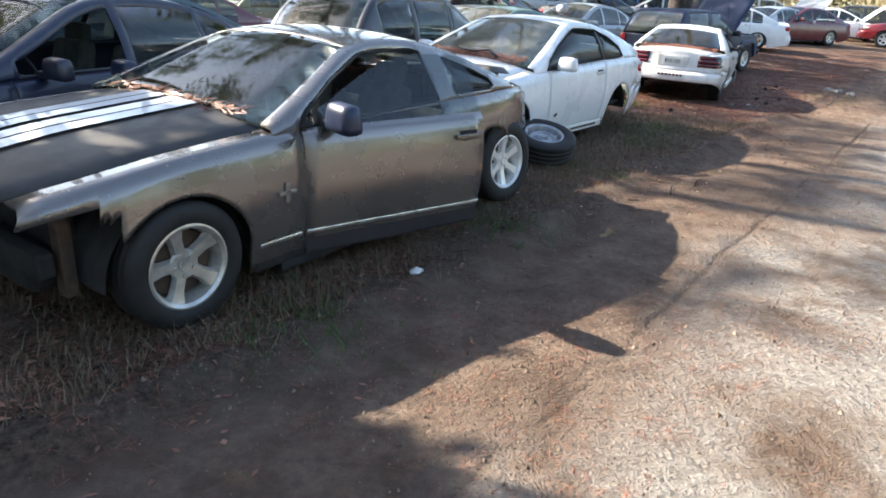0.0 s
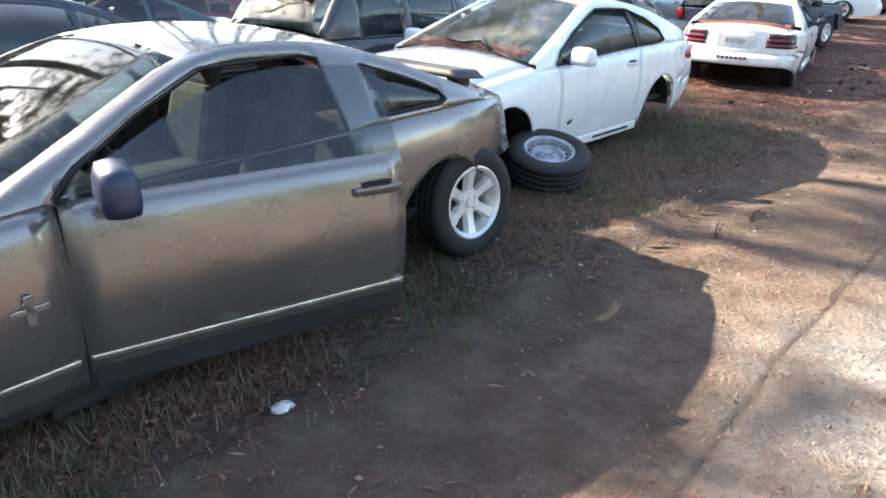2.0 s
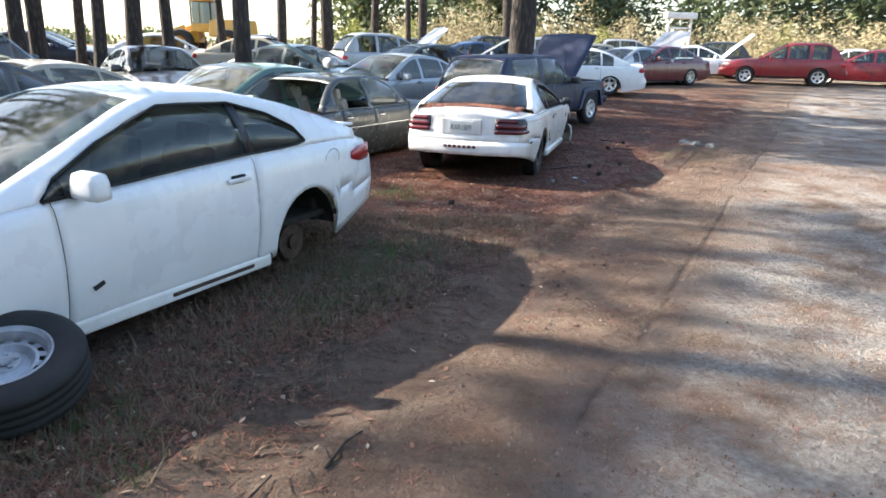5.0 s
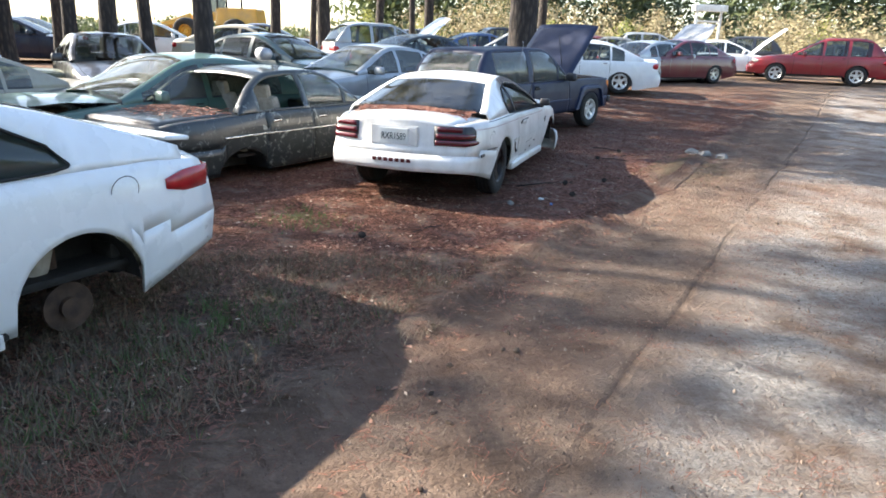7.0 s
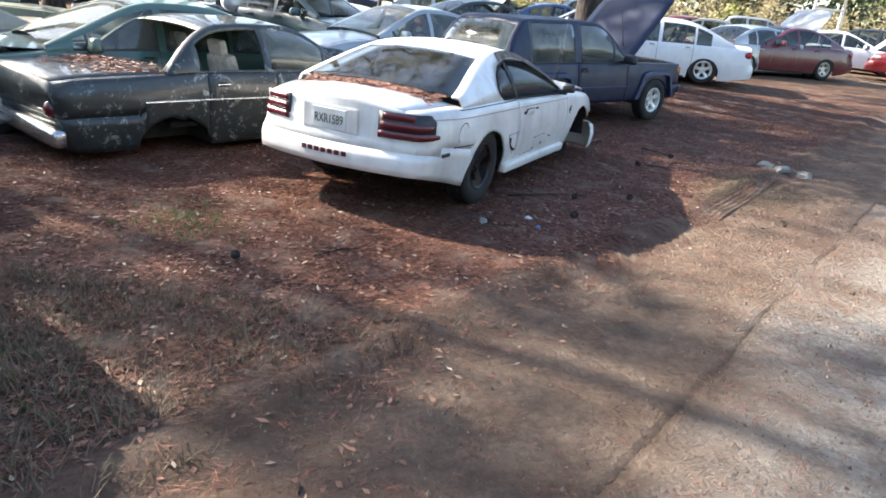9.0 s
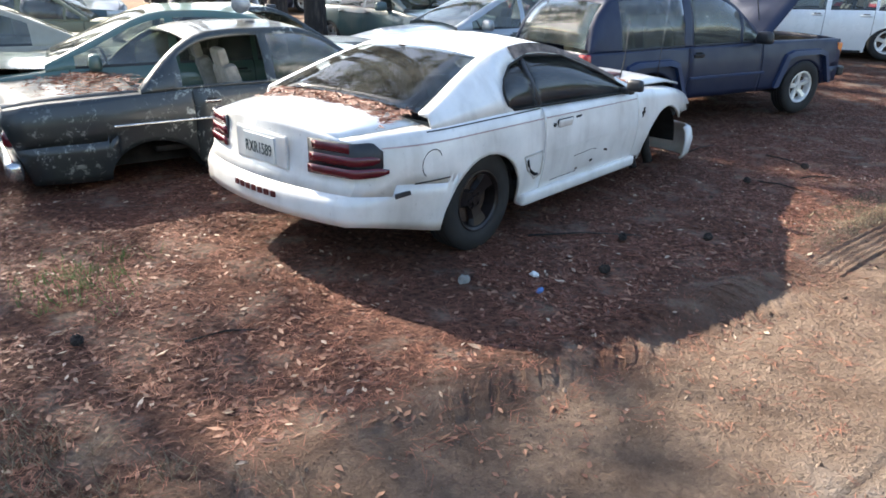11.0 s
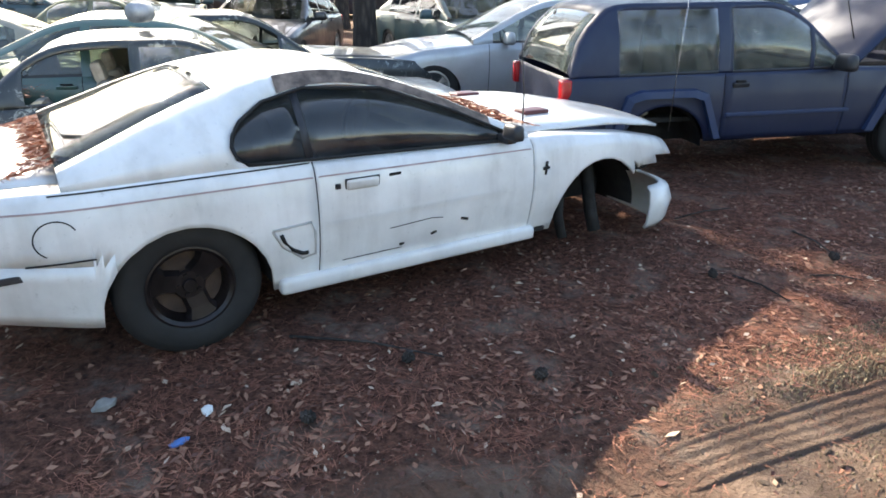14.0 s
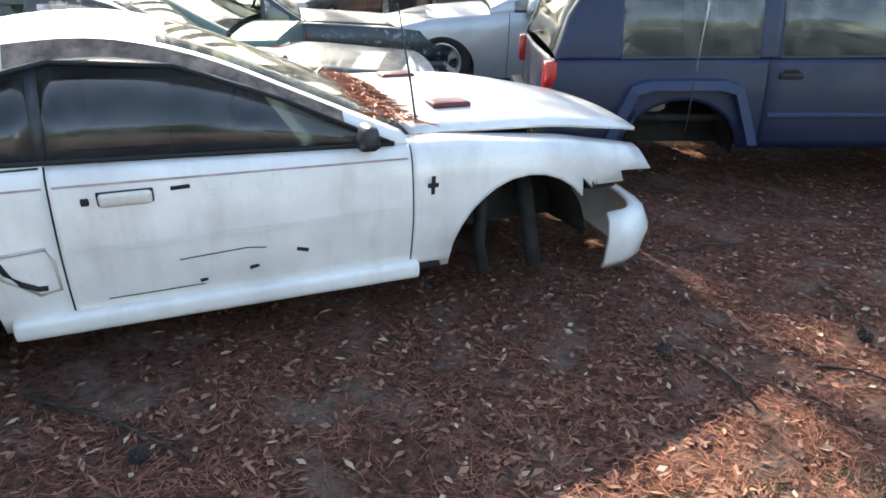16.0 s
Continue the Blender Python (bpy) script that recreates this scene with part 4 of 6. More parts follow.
# ---- the white coupe ----
wc_spec = dict(paint=WHITE, wb=2.675, ro=0.84, fo=0.74, W=0.9, sill=0.2, arch=0.36, hub=0.30, thick=True, step=0.1,
               belt=[(-1.0, 0.90), (-0.5, 0.97), (0.4, 0.97), (1.5, 0.93), (2.3, 0.89), (2.9, 0.83), (3.3, 0.74), (3.6, 0.66)],
               deck=[(-1.0, 0.96), (-0.6, 1.03), (2.0, 1.0), (2.4, 0.98), (3.0, 0.9), (3.4, 0.8), (3.6, 0.7)],
               roof=[(-0.75, 1.02), (0.1, 1.30), (0.6, 1.385), (1.15, 1.385), (2.25, 0.94)],
               glassx=(-0.75, 0.15, 1.2, 2.25), hood_x=2.2, roof_y=0.56, crown=0.04, doors=((0.55, 1.95),), windows=((-0.02, 0.5), (0.57, 1.99)), black_pillars=(0.535,),
               bands=(((-0.02, 0.12, 0.16), (0.06, 0.06, 0.46), (0.25, 0.03, 0.70), (0.55, 0.03, 0.84), (1.1, 0.03, 0.88), (1.6, 0.03, 0.82), (1.9, 0.03, 0.6), (1.99, 0.03, 0.08)),),
               wheels="hhhh", drop=("front_bumper", "nose_panel"), glass=GLASS, windscreen_glass=GLASSDIRTY, seat_mat=TAN, bumper_z=0.58, front_cut=0.66, tail_rise=0.2,
               rear_prof=((0.2, 0.0), (0.35, -0.05), (0.6, -0.08), (0.8, -0.06), (1.1, 0.04)))
wc, wi = build_car(wc_spec, (1.46, 9.46), 215.5, "white coupe with front bumper and wheels missing", z=-0.03, name="white_coupe")
mirror(wc, wi, 1.82, 1, WHITE)
mirror(wc, wi, 1.82, -1, WHITE)
handle(wc, wi, 0.72, 0.83, 1, WHITE, (0.2, 0.03))
v, f = ring(0.085, 0.005)
ob = shaped("fuel_door", v, f, SEAM, wc)
ob.matrix_local = on_side(wi, -0.28, 0.84, 1, 0.003)
for y in (0.62, -0.62):
    wrap_lamp("tail_lamp", wi, wc, 1 if y > 0 else -1, 0.83, 0.13, 0.45, 0.30, REDLENS, "red lens")
    # dark block through the fender stands in for the shaded empty headlamp hollow
    part("headlamp_hollow_shade", block(0.46, 0.36, 0.24, pose(3.27, y * 1.03, 0.655, 0, 12, -18 if y > 0 else 18), 0.08), DARK, wc)
    part("frame_rail", block(0.5, 0.1, 0.12, pose(3.25, y * 0.75, 0.45), 0.02), RUST, wc)
part("headlamp", block(0.2, 0.16, 0.12, pose(3.24, 0.74, 0.6, 10, 15, 10), 0.03), CLEAR, wc, "broken clear headlamp", True)
part("radiator", block(0.06, 1.1, 0.4, pose(3.25, 0, 0.5), 0.01), DARK, wc)
part("bumper_beam", block(0.08, 1.15, 0.1, pose(3.45, 0, 0.5), 0.02), RUST, wc)
part("spoiler", block(0.18, 1.2, 0.03, pose(-0.86, 0, 1.04, 0, -5), 0.014), WHITE, wc, smooth=True)
part("rocker_panel", block(1.75, 0.06, 0.09, pose(1.3, 0.83, 0.2), 0.02), WHITEOLD, wc)
part("rocker_rust", block(0.7, 0.064, 0.03, pose(0.95, 0.832, 0.2), 0.01), RUST, wc)
v, f = tube([(2.28, 0.35, 1.01), (2.2, 0.2, 1.07), (2.24, 0.0, 1.04), (2.2, -0.2, 1.05)], 0.018, 6)
shaped("wiper_linkage", v, f, PLASTIC, wc)
part("door_dent", block(0.07, 0.01, 0.025, on_side(wi, 1.78, 0.42, 1, 0.001) @ pose(0, 0, 0, 0, 20, 0), 0.003), DARK, wc, "dark torn paint")

# ---- the worn white coupe ----
wm_spec = dict(paint=WHITEOLD, wb=2.57, ro=0.90, fo=0.72, W=0.9, flare=-0.05, sill=0.27, tail_rise=0.15, arch=0.385, hub=0.30, thick=True, step=0.09,
               belt=[(-1.05, 0.86), (-0.6, 0.90), (0.3, 0.91), (1.5, 0.88), (2.2, 0.865), (2.8, 0.81), (3.2, 0.73), (3.45, 0.64)],
               deck=[(-1.05, 0.93), (-0.6, 0.97), (1.6, 0.95), (2.1, 0.93), (2.7, 0.90), (3.1, 0.80), (3.45, 0.68)],
               roof=[(-0.45, 0.97), (0.25, 1.24), (0.62, 1.305), (1.05, 1.295), (1.98, 0.90)],
               glassx=(-0.45, 0.25, 1.05, 1.98), hood_x=2.02, roof_y=0.55, crown=0.04, doors=((0.625, 1.99),), windows=((0.26, 0.60), (0.64, 1.92)), black_pillars=(0.62,),
               bands=(((0.26, 0.28, 0.30), (0.275, 0.12, 0.44), (0.32, 0.03, 0.58), (0.45, 0.02, 0.74), (0.68, 0.02, 0.82), (1.1, 0.02, 0.85), (1.5, 0.02, 0.80), (1.78, 0.02, 0.55), (1.92, 0.02, 0.06)),),
               wheels="ffss", wheel_r=0.34, rim_r=0.2, rim="three", rim_mat=BLACKRIM, glass=GLASSD, windscreen_glass=GLASSDIRTY, rear_window_glass=GLASSD, drop=("front_bumper", "nose_panel"),
               bumper_z=0.60, rtaper=0.19, rbulge=0.17, round=0.3, rear_prof=((0.2, 0.05), (0.33, -0.02), (0.42, -0.06), (0.57, -0.06), (0.62, 0.0), (1.0, 0.05)), hood_angle=-3.5, rail=0.075)
wm, mi_ = build_car(wm_spec, (4.265, 13.225), 24.5, "worn white coupe with straw-covered trunk and missing front wheels", z=-0.04, name="white_coupe")
for sd in (1, -1):
    # triple bar tail lamps wrapping the corner
    wrap_lamp("lamp_housing", mi_, wm, sd, 0.78, 0.195, 0.42, 0.12, PLASTIC, "dark lamp housing", lift=-0.006)
    for kz in range(3):
        wrap_lamp("lamp_bar", mi_, wm, sd, 0.845 - 0.066 * kz, 0.05, 0.43 + 0.01 * (2 - kz), 0.06 + 0.04 * kz, DARKRED, "smoked red lens bar", lift=0.004)
    part("marker_lamp", block(0.15, 0.012, 0.03, on_side(mi_, -0.66, 0.57, sd, 0.003), 0.004), PLASTIC, wm)
    mirror(wm, mi_, 1.78, sd, PLASTIC, k=0.62)
    v, f = ring(0.085, 0.006)
    if sd < 0:
        ob = shaped("fuel_door", v, f, SEAM, wm)
        ob.matrix_local = on_side(mi_, -0.5, 0.72, sd, 0.003)
    part("door_handle", block(0.18, 0.02, 0.055, on_side(mi_, 0.87, 0.77, sd, 0.004), 0.014), WHITEOLD, wm, smooth=True)
    part("handle_recess_dark", block(0.192, 0.012, 0.066, on_side(mi_, 0.87, 0.769, sd, -0.002), 0.005), SEAM, wm)
    part("key_lock", block(0.028, 0.014, 0.028, on_side(mi_, 0.735, 0.77, sd, 0.002), 0.006), DARK, wm)
    # side scoop: a pressed outline, its mouth's shade drawn as a dark tube
    for nm, rr, mt, outline in (("side_scoop", 0.007, GRIMY, ((0.385, 0.60), (0.58, 0.615), (0.60, 0.56), (0.60, 0.44), (0.53, 0.425), (0.43, 0.51))),
                                ("scoop_mouth_shade", 0.011, DARK, ((0.425, 0.575), (0.44, 0.535), (0.48, 0.485), (0.53, 0.455), (0.56, 0.455)))):
        pts = [on_side(mi_, x, z, sd, 0.0).translation for x, z in outline]
        v, f = tube(pts + pts[:1] if rr < 0.01 else pts, rr, 6)
        shaped(nm, v, f, mt, wm, "pressed scoop outline" if rr < 0.01 else "dark tube for the shade in the scoop mouth")
    side_strip("pinstripe", mi_, wm, sd, -0.78, 0.61, 0.835, 0.83, 0.008, PINLINE, label="thin pinkish stripe")
    side_strip("pinstripe", mi_, wm, sd, 0.64, 1.97, 0.83, 0.815, 0.008, PINLINE, label="thin pinkish stripe")
    side_strip("body_crease", mi_, wm, sd, 0.64, 1.97, 0.585, 0.60, 0.022, WHITEOLD, 0.007)
    side_strip("bumper_joint", mi_, wm, sd, -0.62, -0.37, 0.62, 0.62, 0.008, SEAM, 0.006)
    side_strip("belt_joint", mi_, wm, sd, -0.5, 0.61, 0.892, 0.895, 0.006, SEAM)
    for x0, x1, z0, z1 in ((1.02, 1.28, 0.50, 0.515), (1.28, 1.35, 0.515, 0.505), (0.75, 1.1, 0.365, 0.37)):
        side_strip("paint_scratch", mi_, wm, sd, x0, x1, z0, z1, 0.005, DARK, 0.004, "thin dark scratch")
    part("rocker_skirt", block(1.62, 0.09, 0.085, pose(1.22, sd * 0.845, 0.285), 0.025), WHITEOLD, wm, smooth=True)
    for a, sz in ((0, (0.018, 0.085)), (0, (0.05, 0.02))):
        part("emblem", block(sz[0], 0.008, sz[1], on_side(mi_, 2.08, 0.69, sd, 0.005), 0.003), DARK, wm)
    for x, z, l in ((1.06, 0.79, 0.07), (1.3, 0.42, 0.04), (1.5, 0.47, 0.05), (1.1, 0.39, 0.03)):
        part("paint_chip", block(l, 0.006, 0.016, on_side(mi_, x, z, sd, 0.0) @ pose(0, 0, 0, 0, 18 * math.sin(x * 9), 0), 0.002), DARK, wm, "bare chipped spot")
for sd in (1, -1):
    vs = []
    xs = np.linspace(0.54, 1.72, 14)
    for x in xs:
        c = mi_["gh"](x, sd)
        vs += [c[3].lerp(c[4], 0.1) + Vector((0, sd * 0.006, 0.002)), c[3].lerp(c[4], 0.95) + Vector((0, sd * 0.006, 0.004))]
    shaped("roof_rail_rust", vs, [(2 * i, 2 * i + 2, 2 * i + 3, 2 * i + 1) for i in range(len(xs) - 1)], RAILRUST, wm, "rusty bare roof rail")
m = on_end(mi_, 0, 0.72, True, 0.006)
part("plate_recess", block(0.02, 0.52, 0.2, on_end(mi_, 0, 0.76, True, 0.0), 0.015), WHITEOLD, wm)
pl = part("licence_plate", block(0.012, 0.31, 0.155, on_end(mi_, 0, 0.755, True, 0.014) @ pose(0, 0, 0, 0, 0, 0), 0.004), PLATE, wm, "white licence plate")
ft = bpy.data.curves.new("plate_text", "FONT")
ft.body, ft.size, ft.align_x, ft.align_y, ft.extrude = "RXR1589", 0.085, "CENTER", "CENTER", 0.001
ft.materials.append(INK)
tx = new("plate_text", ft)
tx.parent = pl
tx.matrix_local = on_end(mi_, 0, 0.75, True, 0.024) @ pose(0, 0, 0, 90, 0, -90) @ Matrix.Diagonal((0.82, 1.15, 1, 1))
part("keyhole_slot", block(0.012, 0.16, 0.03, on_end(mi_, 0, 0.86, True, -0.01), 0.006), DARK, wm)
for i in range(7):
    part("bumper_letter", block(0.006, 0.042, 0.036, on_end(mi_, 0.19 - 0.063 * i, 0.52, True, 0.003), 0.006), MAROON, wm)
for y in (0.25, -0.25):
    part("hood_scoop", block(0.2, 0.13, 0.03, pose(2.35, y * 1.6, mi_["deck"](2.35) + 0.012), 0.012), MAROON, wm, "maroon hood scoop", True)
# sagging front bumper cover
bm = bmesh.new()
vv = []
for i in range(13):
    a = math.pi * (i / 12 - 0.5)
    sy, cx = math.copysign(abs(math.sin(a)) ** 0.45, a), abs(math.cos(a)) ** 0.6
    for zz, ox in ((0.15, -0.06), (0.19, 0.01), (0.32, 0.05), (0.41, 0.0), (0.44, -0.1)):
        vv.append(bm.verts.new((3.06 + (0.36 + ox) * cx, (0.87 + ox * 0.3) * sy, zz - 0.03 * (sy < -0.5))))
for i in range(12):
    for j in range(4):
        bm.faces.new((vv[i * 5 + j], vv[i * 5 + j + 1], vv[(i + 1) * 5 + j + 1], vv[(i + 1) * 5 + j]))
fb = part("front_bumper", bm, WHITEOLD, wm, "sagging white bumper cover", True)
fb.modifiers.new("skin", "SOLIDIFY").thickness = 0.02
for y in (0.55, -0.55):
    part("headlamp_bucket", block(0.2, 0.3, 0.14, pose(3.12, y, 0.56), 0.03), DARK, wm)
part("radiator", block(0.06, 1.1, 0.35, pose(3.0, 0, 0.45), 0.01), DARK, wm)
v, f = tube([(2.1, -0.62, 0.9), (2.05, -0.68, 1.1), (1.98, -0.72, 1.42)], 0.006, 5, 0.003)
shaped("antenna", v, f, PLASTIC, wm)
v, f = tube([(1.75, 0.1, 0.97), (1.9, 0.35, 1.0), (1.86, 0.6, 0.95)], 0.008, 5)
shaped("wiper", v, f, PLASTIC, wm)

# ---- the blue jeep-type wagon ----
jp_spec = dict(paint=JEEPBLUE, wb=2.576, ro=0.92, fo=0.72, W=0.86, sill=0.42, arch=0.42, hub=0.36, arch_k=0.95, thick=True, step=0.12, flare=0.03,
               belt=[(-0.95, 1.02), (1.9, 1.03), (2.1, 1.02), (3.3, 1.0)], deck=[(-0.95, 1.02), (1.9, 1.07), (2.2, 1.07), (3.3, 1.03)],
               roof=[(-0.90, 1.05), (-0.72, 1.56), (-0.5, 1.615), (1.2, 1.61), (1.78, 1.06)], glassx=(-0.90, -0.62, 1.2, 1.80), hood_x=1.9,
               roof_y=0.64, crown=0.025, doors=((0.55, 1.78),), windows=((-0.45, 0.48), (0.62, 1.38), (1.42, 1.68)), wheels="h-ff", wheel_r=0.35, rim_r=0.2, rim="five", rim_mat=ALLOYW,
               hood_angle=-46, ftaper=0.03, rtaper=0.03, fbulge=0.03, rbulge=0.03, rear_prof=((0.2, 0), (1.1, 0.02)), front_prof=((0.2, 0), (1.2, -0.02)), bumper_z=0.62,
               prof=[(0, 0.97), (0.3, 1.0), (0.7, 0.995), (1.0, 0.955)], glass=GLASSDIRTY, seat_mat=TAN, rail=0.05)
ja = radians(47)
jh, jn = Vector((math.sin(ja), math.cos(ja))), Vector((math.cos(ja), -math.sin(ja)))
jr = Vector((7.8, 19.05)) - 0.78 * jn - 2.576 * jh
jeep, ji = build_car(jp_spec, (jr.x, jr.y), 47, "dark blue two-door wagon with its hood propped open", z=-0.08, name="blue_wagon", tilt=(0, -1.5))
for sd in (1, -1):
    part("tail_lamp", block(0.09, 0.13, 0.22, pose(-0.92, sd * 0.76, 0.9), 0.02), REDLENS, jeep, "red lens", True)
    part("turn_lamp", block(0.1, 0.07, 0.16, pose(3.27, sd * 0.79, 0.88), 0.02), AMBER, jeep, "amber lens", True)
    part("headlamp", block(0.04, 0.2, 0.15, pose(3.31, sd * 0.6, 0.88), 0.015), CLEAR, jeep)
    part("side_moulding", block(1.25, 0.03, 0.035, on_side(ji, 1.2, 0.66, sd, 0.008), 0.008), TRIMBLUE, jeep)
    handle(jeep, ji, 0.7, 0.92, sd, PLASTIC, (0.16, 0.04))
    mirror(jeep, ji, 1.62, sd, PLASTIC)
    for c in (0.0, 2.576):
        pts = [Vector((c - 0.47, 0, 0.45)), Vector((c - 0.33, 0, 0.80)), Vector((c - 0.22, 0, 0.83)), Vector((c + 0.22, 0, 0.83)), Vector((c + 0.33, 0, 0.80)), Vector((c + 0.47, 0, 0.45))]
        vs, fs = [], []
        for p in pts:
            q = (p - Vector((c, 0, 0.45))).normalized() * 0.075
            y = ji["W"] * 0.985
            vs += [(p.x, sd * y, p.z), (p.x, sd * (y + 0.06), p.z + 0.005), (p.x + q.x, sd * (y + 0.045), p.z + q.z), (p.x + q.x, sd * y, p.z + q.z + 0.01)]
        for i in range(len(pts) - 1):
            for j in range(3):
                fs.append((4 * i + j, 4 * i + j + 1, 4 * i + j + 5, 4 * i + j + 4))
        shaped("wheel_flare", vs, fs, TRIMBLUE, jeep, "faded blue wheel arch flare", smooth=False)
part("front_bumper_bar", block(0.12, 1.7, 0.13, pose(3.36, 0, 0.58), 0.03), PLASTIC, jeep)
part("rear_bumper_bar", block(0.12, 1.66, 0.13, pose(-0.97, 0, 0.58), 0.03), PLASTIC, jeep)
part("grille", block(0.03, 0.95, 0.2, pose(3.3, 0, 0.88), 0.01), DARK, jeep)
v, f = tube([(2.2, -0.4, 1.08), (1.75, -0.55, 1.85)], 0.006, 4)
shaped("hood_prop", v, f, PLASTIC, jeep)
v, f = tube([(0.02, -0.9, 0.55), (0.03, -0.93, 1.2), (0.05, -0.95, 1.75)], 0.004, 4)
shaped("antenna", v, f, CHROME, jeep)

# ---- weathered old saloons ----
def old_saloon(at, heading, mat, label, drop=(), z=-0.12, **kw):
    s = dict(paint=mat, wb=2.93, ro=1.2, fo=0.85, W=0.92, sill=0.28, arch=0.36, hub=0.30, step=0.12, thick=True,
             belt=[(-1.25, 0.84), (-0.8, 0.92), (0.5, 0.97), (2.2, 0.97), (3.0, 0.93), (3.8, 0.86)], deck=[(-1.25, 0.90), (-0.5, 0.97), (2.2, 1.0), (3.0, 0.97), (3.8, 0.9)],
             roof=[(-0.05, 0.98), (0.35, 1.36), (0.7, 1.42), (1.55, 1.42), (2.15, 1.0)], glassx=(-0.05, 0.4, 1.55, 2.17), hood_x=2.2, roof_y=0.64, crown=0.035,
             doors=((0.35, 1.15), (1.15, 2.1)), windows=((0.28, 1.02), (1.10, 1.78), (1.82, 2.05)), wheels="ffff", wheel_r=0.33, rim_r=0.19, rim="steel", rim_mat=BLACKRIM, ftaper=0.05, rtaper=0.05,
             fbulge=0.05, rbulge=0.04, prof=[(0, 0.94), (0.25, 0.985), (0.5, 0.99), (0.72, 1.0), (0.85, 0.99), (1.0, 0.95)], rear_prof=((0.3, 0.08), (0.5, 0.02), (0.8, -0.06), (1.0, 0.02)),
             front_prof=((0.3, -0.05), (0.6, 0.0), (0.85, 0.06), (1.0, 0.0)), glass=GLASSDIRTY, seat_mat=TAN, drop=drop, black_trim=False, rail=0.05)
    s.update(kw)
    c, inf = build_car(s, at, heading, label, z=z, name="old_saloon", group="weathered old saloons")
    for sd in (1, -1):
        part("side_moulding", block(2.6, 0.02, 0.02, on_side(inf, 1.0, 0.72, sd, 0.008), 0.006), CHROME, c, "dull bright strip")
        lens, f = lathe([(0.0, -0.05), (0.05, -0.045), (0.075, -0.02), (0.08, 0.03)], 18)
        ob = shaped("tail_lamp", lens, f, DARKRED, c)
        ob.matrix_local = Matrix.Translation((inf["xr"] - 0.03, sd * 0.7, 0.66)) @ Matrix.Rotation(math.pi / 2, 4, "Z") @ Matrix.Rotation(math.pi, 4, "Z")
        for x in (0.5, 1.3):
            handle(c, inf, x, 0.86, sd, CHROME, (0.14, 0.025))
    part("rear_bumper_bar", block(0.12, 1.84, 0.16, pose(inf["xr"] - 0.05, 0, 0.44), 0.05), CHROME, c, smooth=True)
    part("front_bumper_bar", block(0.12, 1.84, 0.16, pose(inf["xf"] + 0.07, 0, 0.44), 0.05), CHROME, c, smooth=True)
    return c, inf


# rear right corner (1.35, 12.35), nose away
oa = radians(37)
oh, on_ = Vector((math.sin(oa), math.cos(oa))), Vector((math.cos(oa), -math.sin(oa)))
o1 = Vector((1.52, 12.55)) - 0.92 * on_ + 1.0 * oh
os1, oi1 = old_saloon((o1.x, o1.y), 37, OLDGREEN, "dark weathered old saloon with lichen and rear glass missing", drop=("rear_window", "side_window_right_0"), ro=0.98, wheels="--ff", z=-0.2, tail_rise=0.02, arch_k=0.75)
o2 = o1 - 2.15 * on_ + 0.6 * oh
old_saloon((o2.x, o2.y), 35, OLDGREEN, "dark weathered old saloon with dusty windscreen", drop=("side_window_right_1",))
roof_tool = new("rusty_pail")
roof_tool.location = (o1.x + 1.05 * oh.x + 0.1, o1.y + 1.05 * oh.y, 1.45 - 0.12 + 0.0)
tagged(roof_tool, "dull metal can lying on the old saloon roof", "can")
v, f = lathe([(0.0, -0.11), (0.08, -0.11), (0.085, 0.1), (0.07, 0.1), (0.0, 0.09)], 18)
ob = shaped("can_body", v, f, STEELW, roof_tool)
ob.matrix_local = pose(0, 0, 0.07, 0, 0, 30)


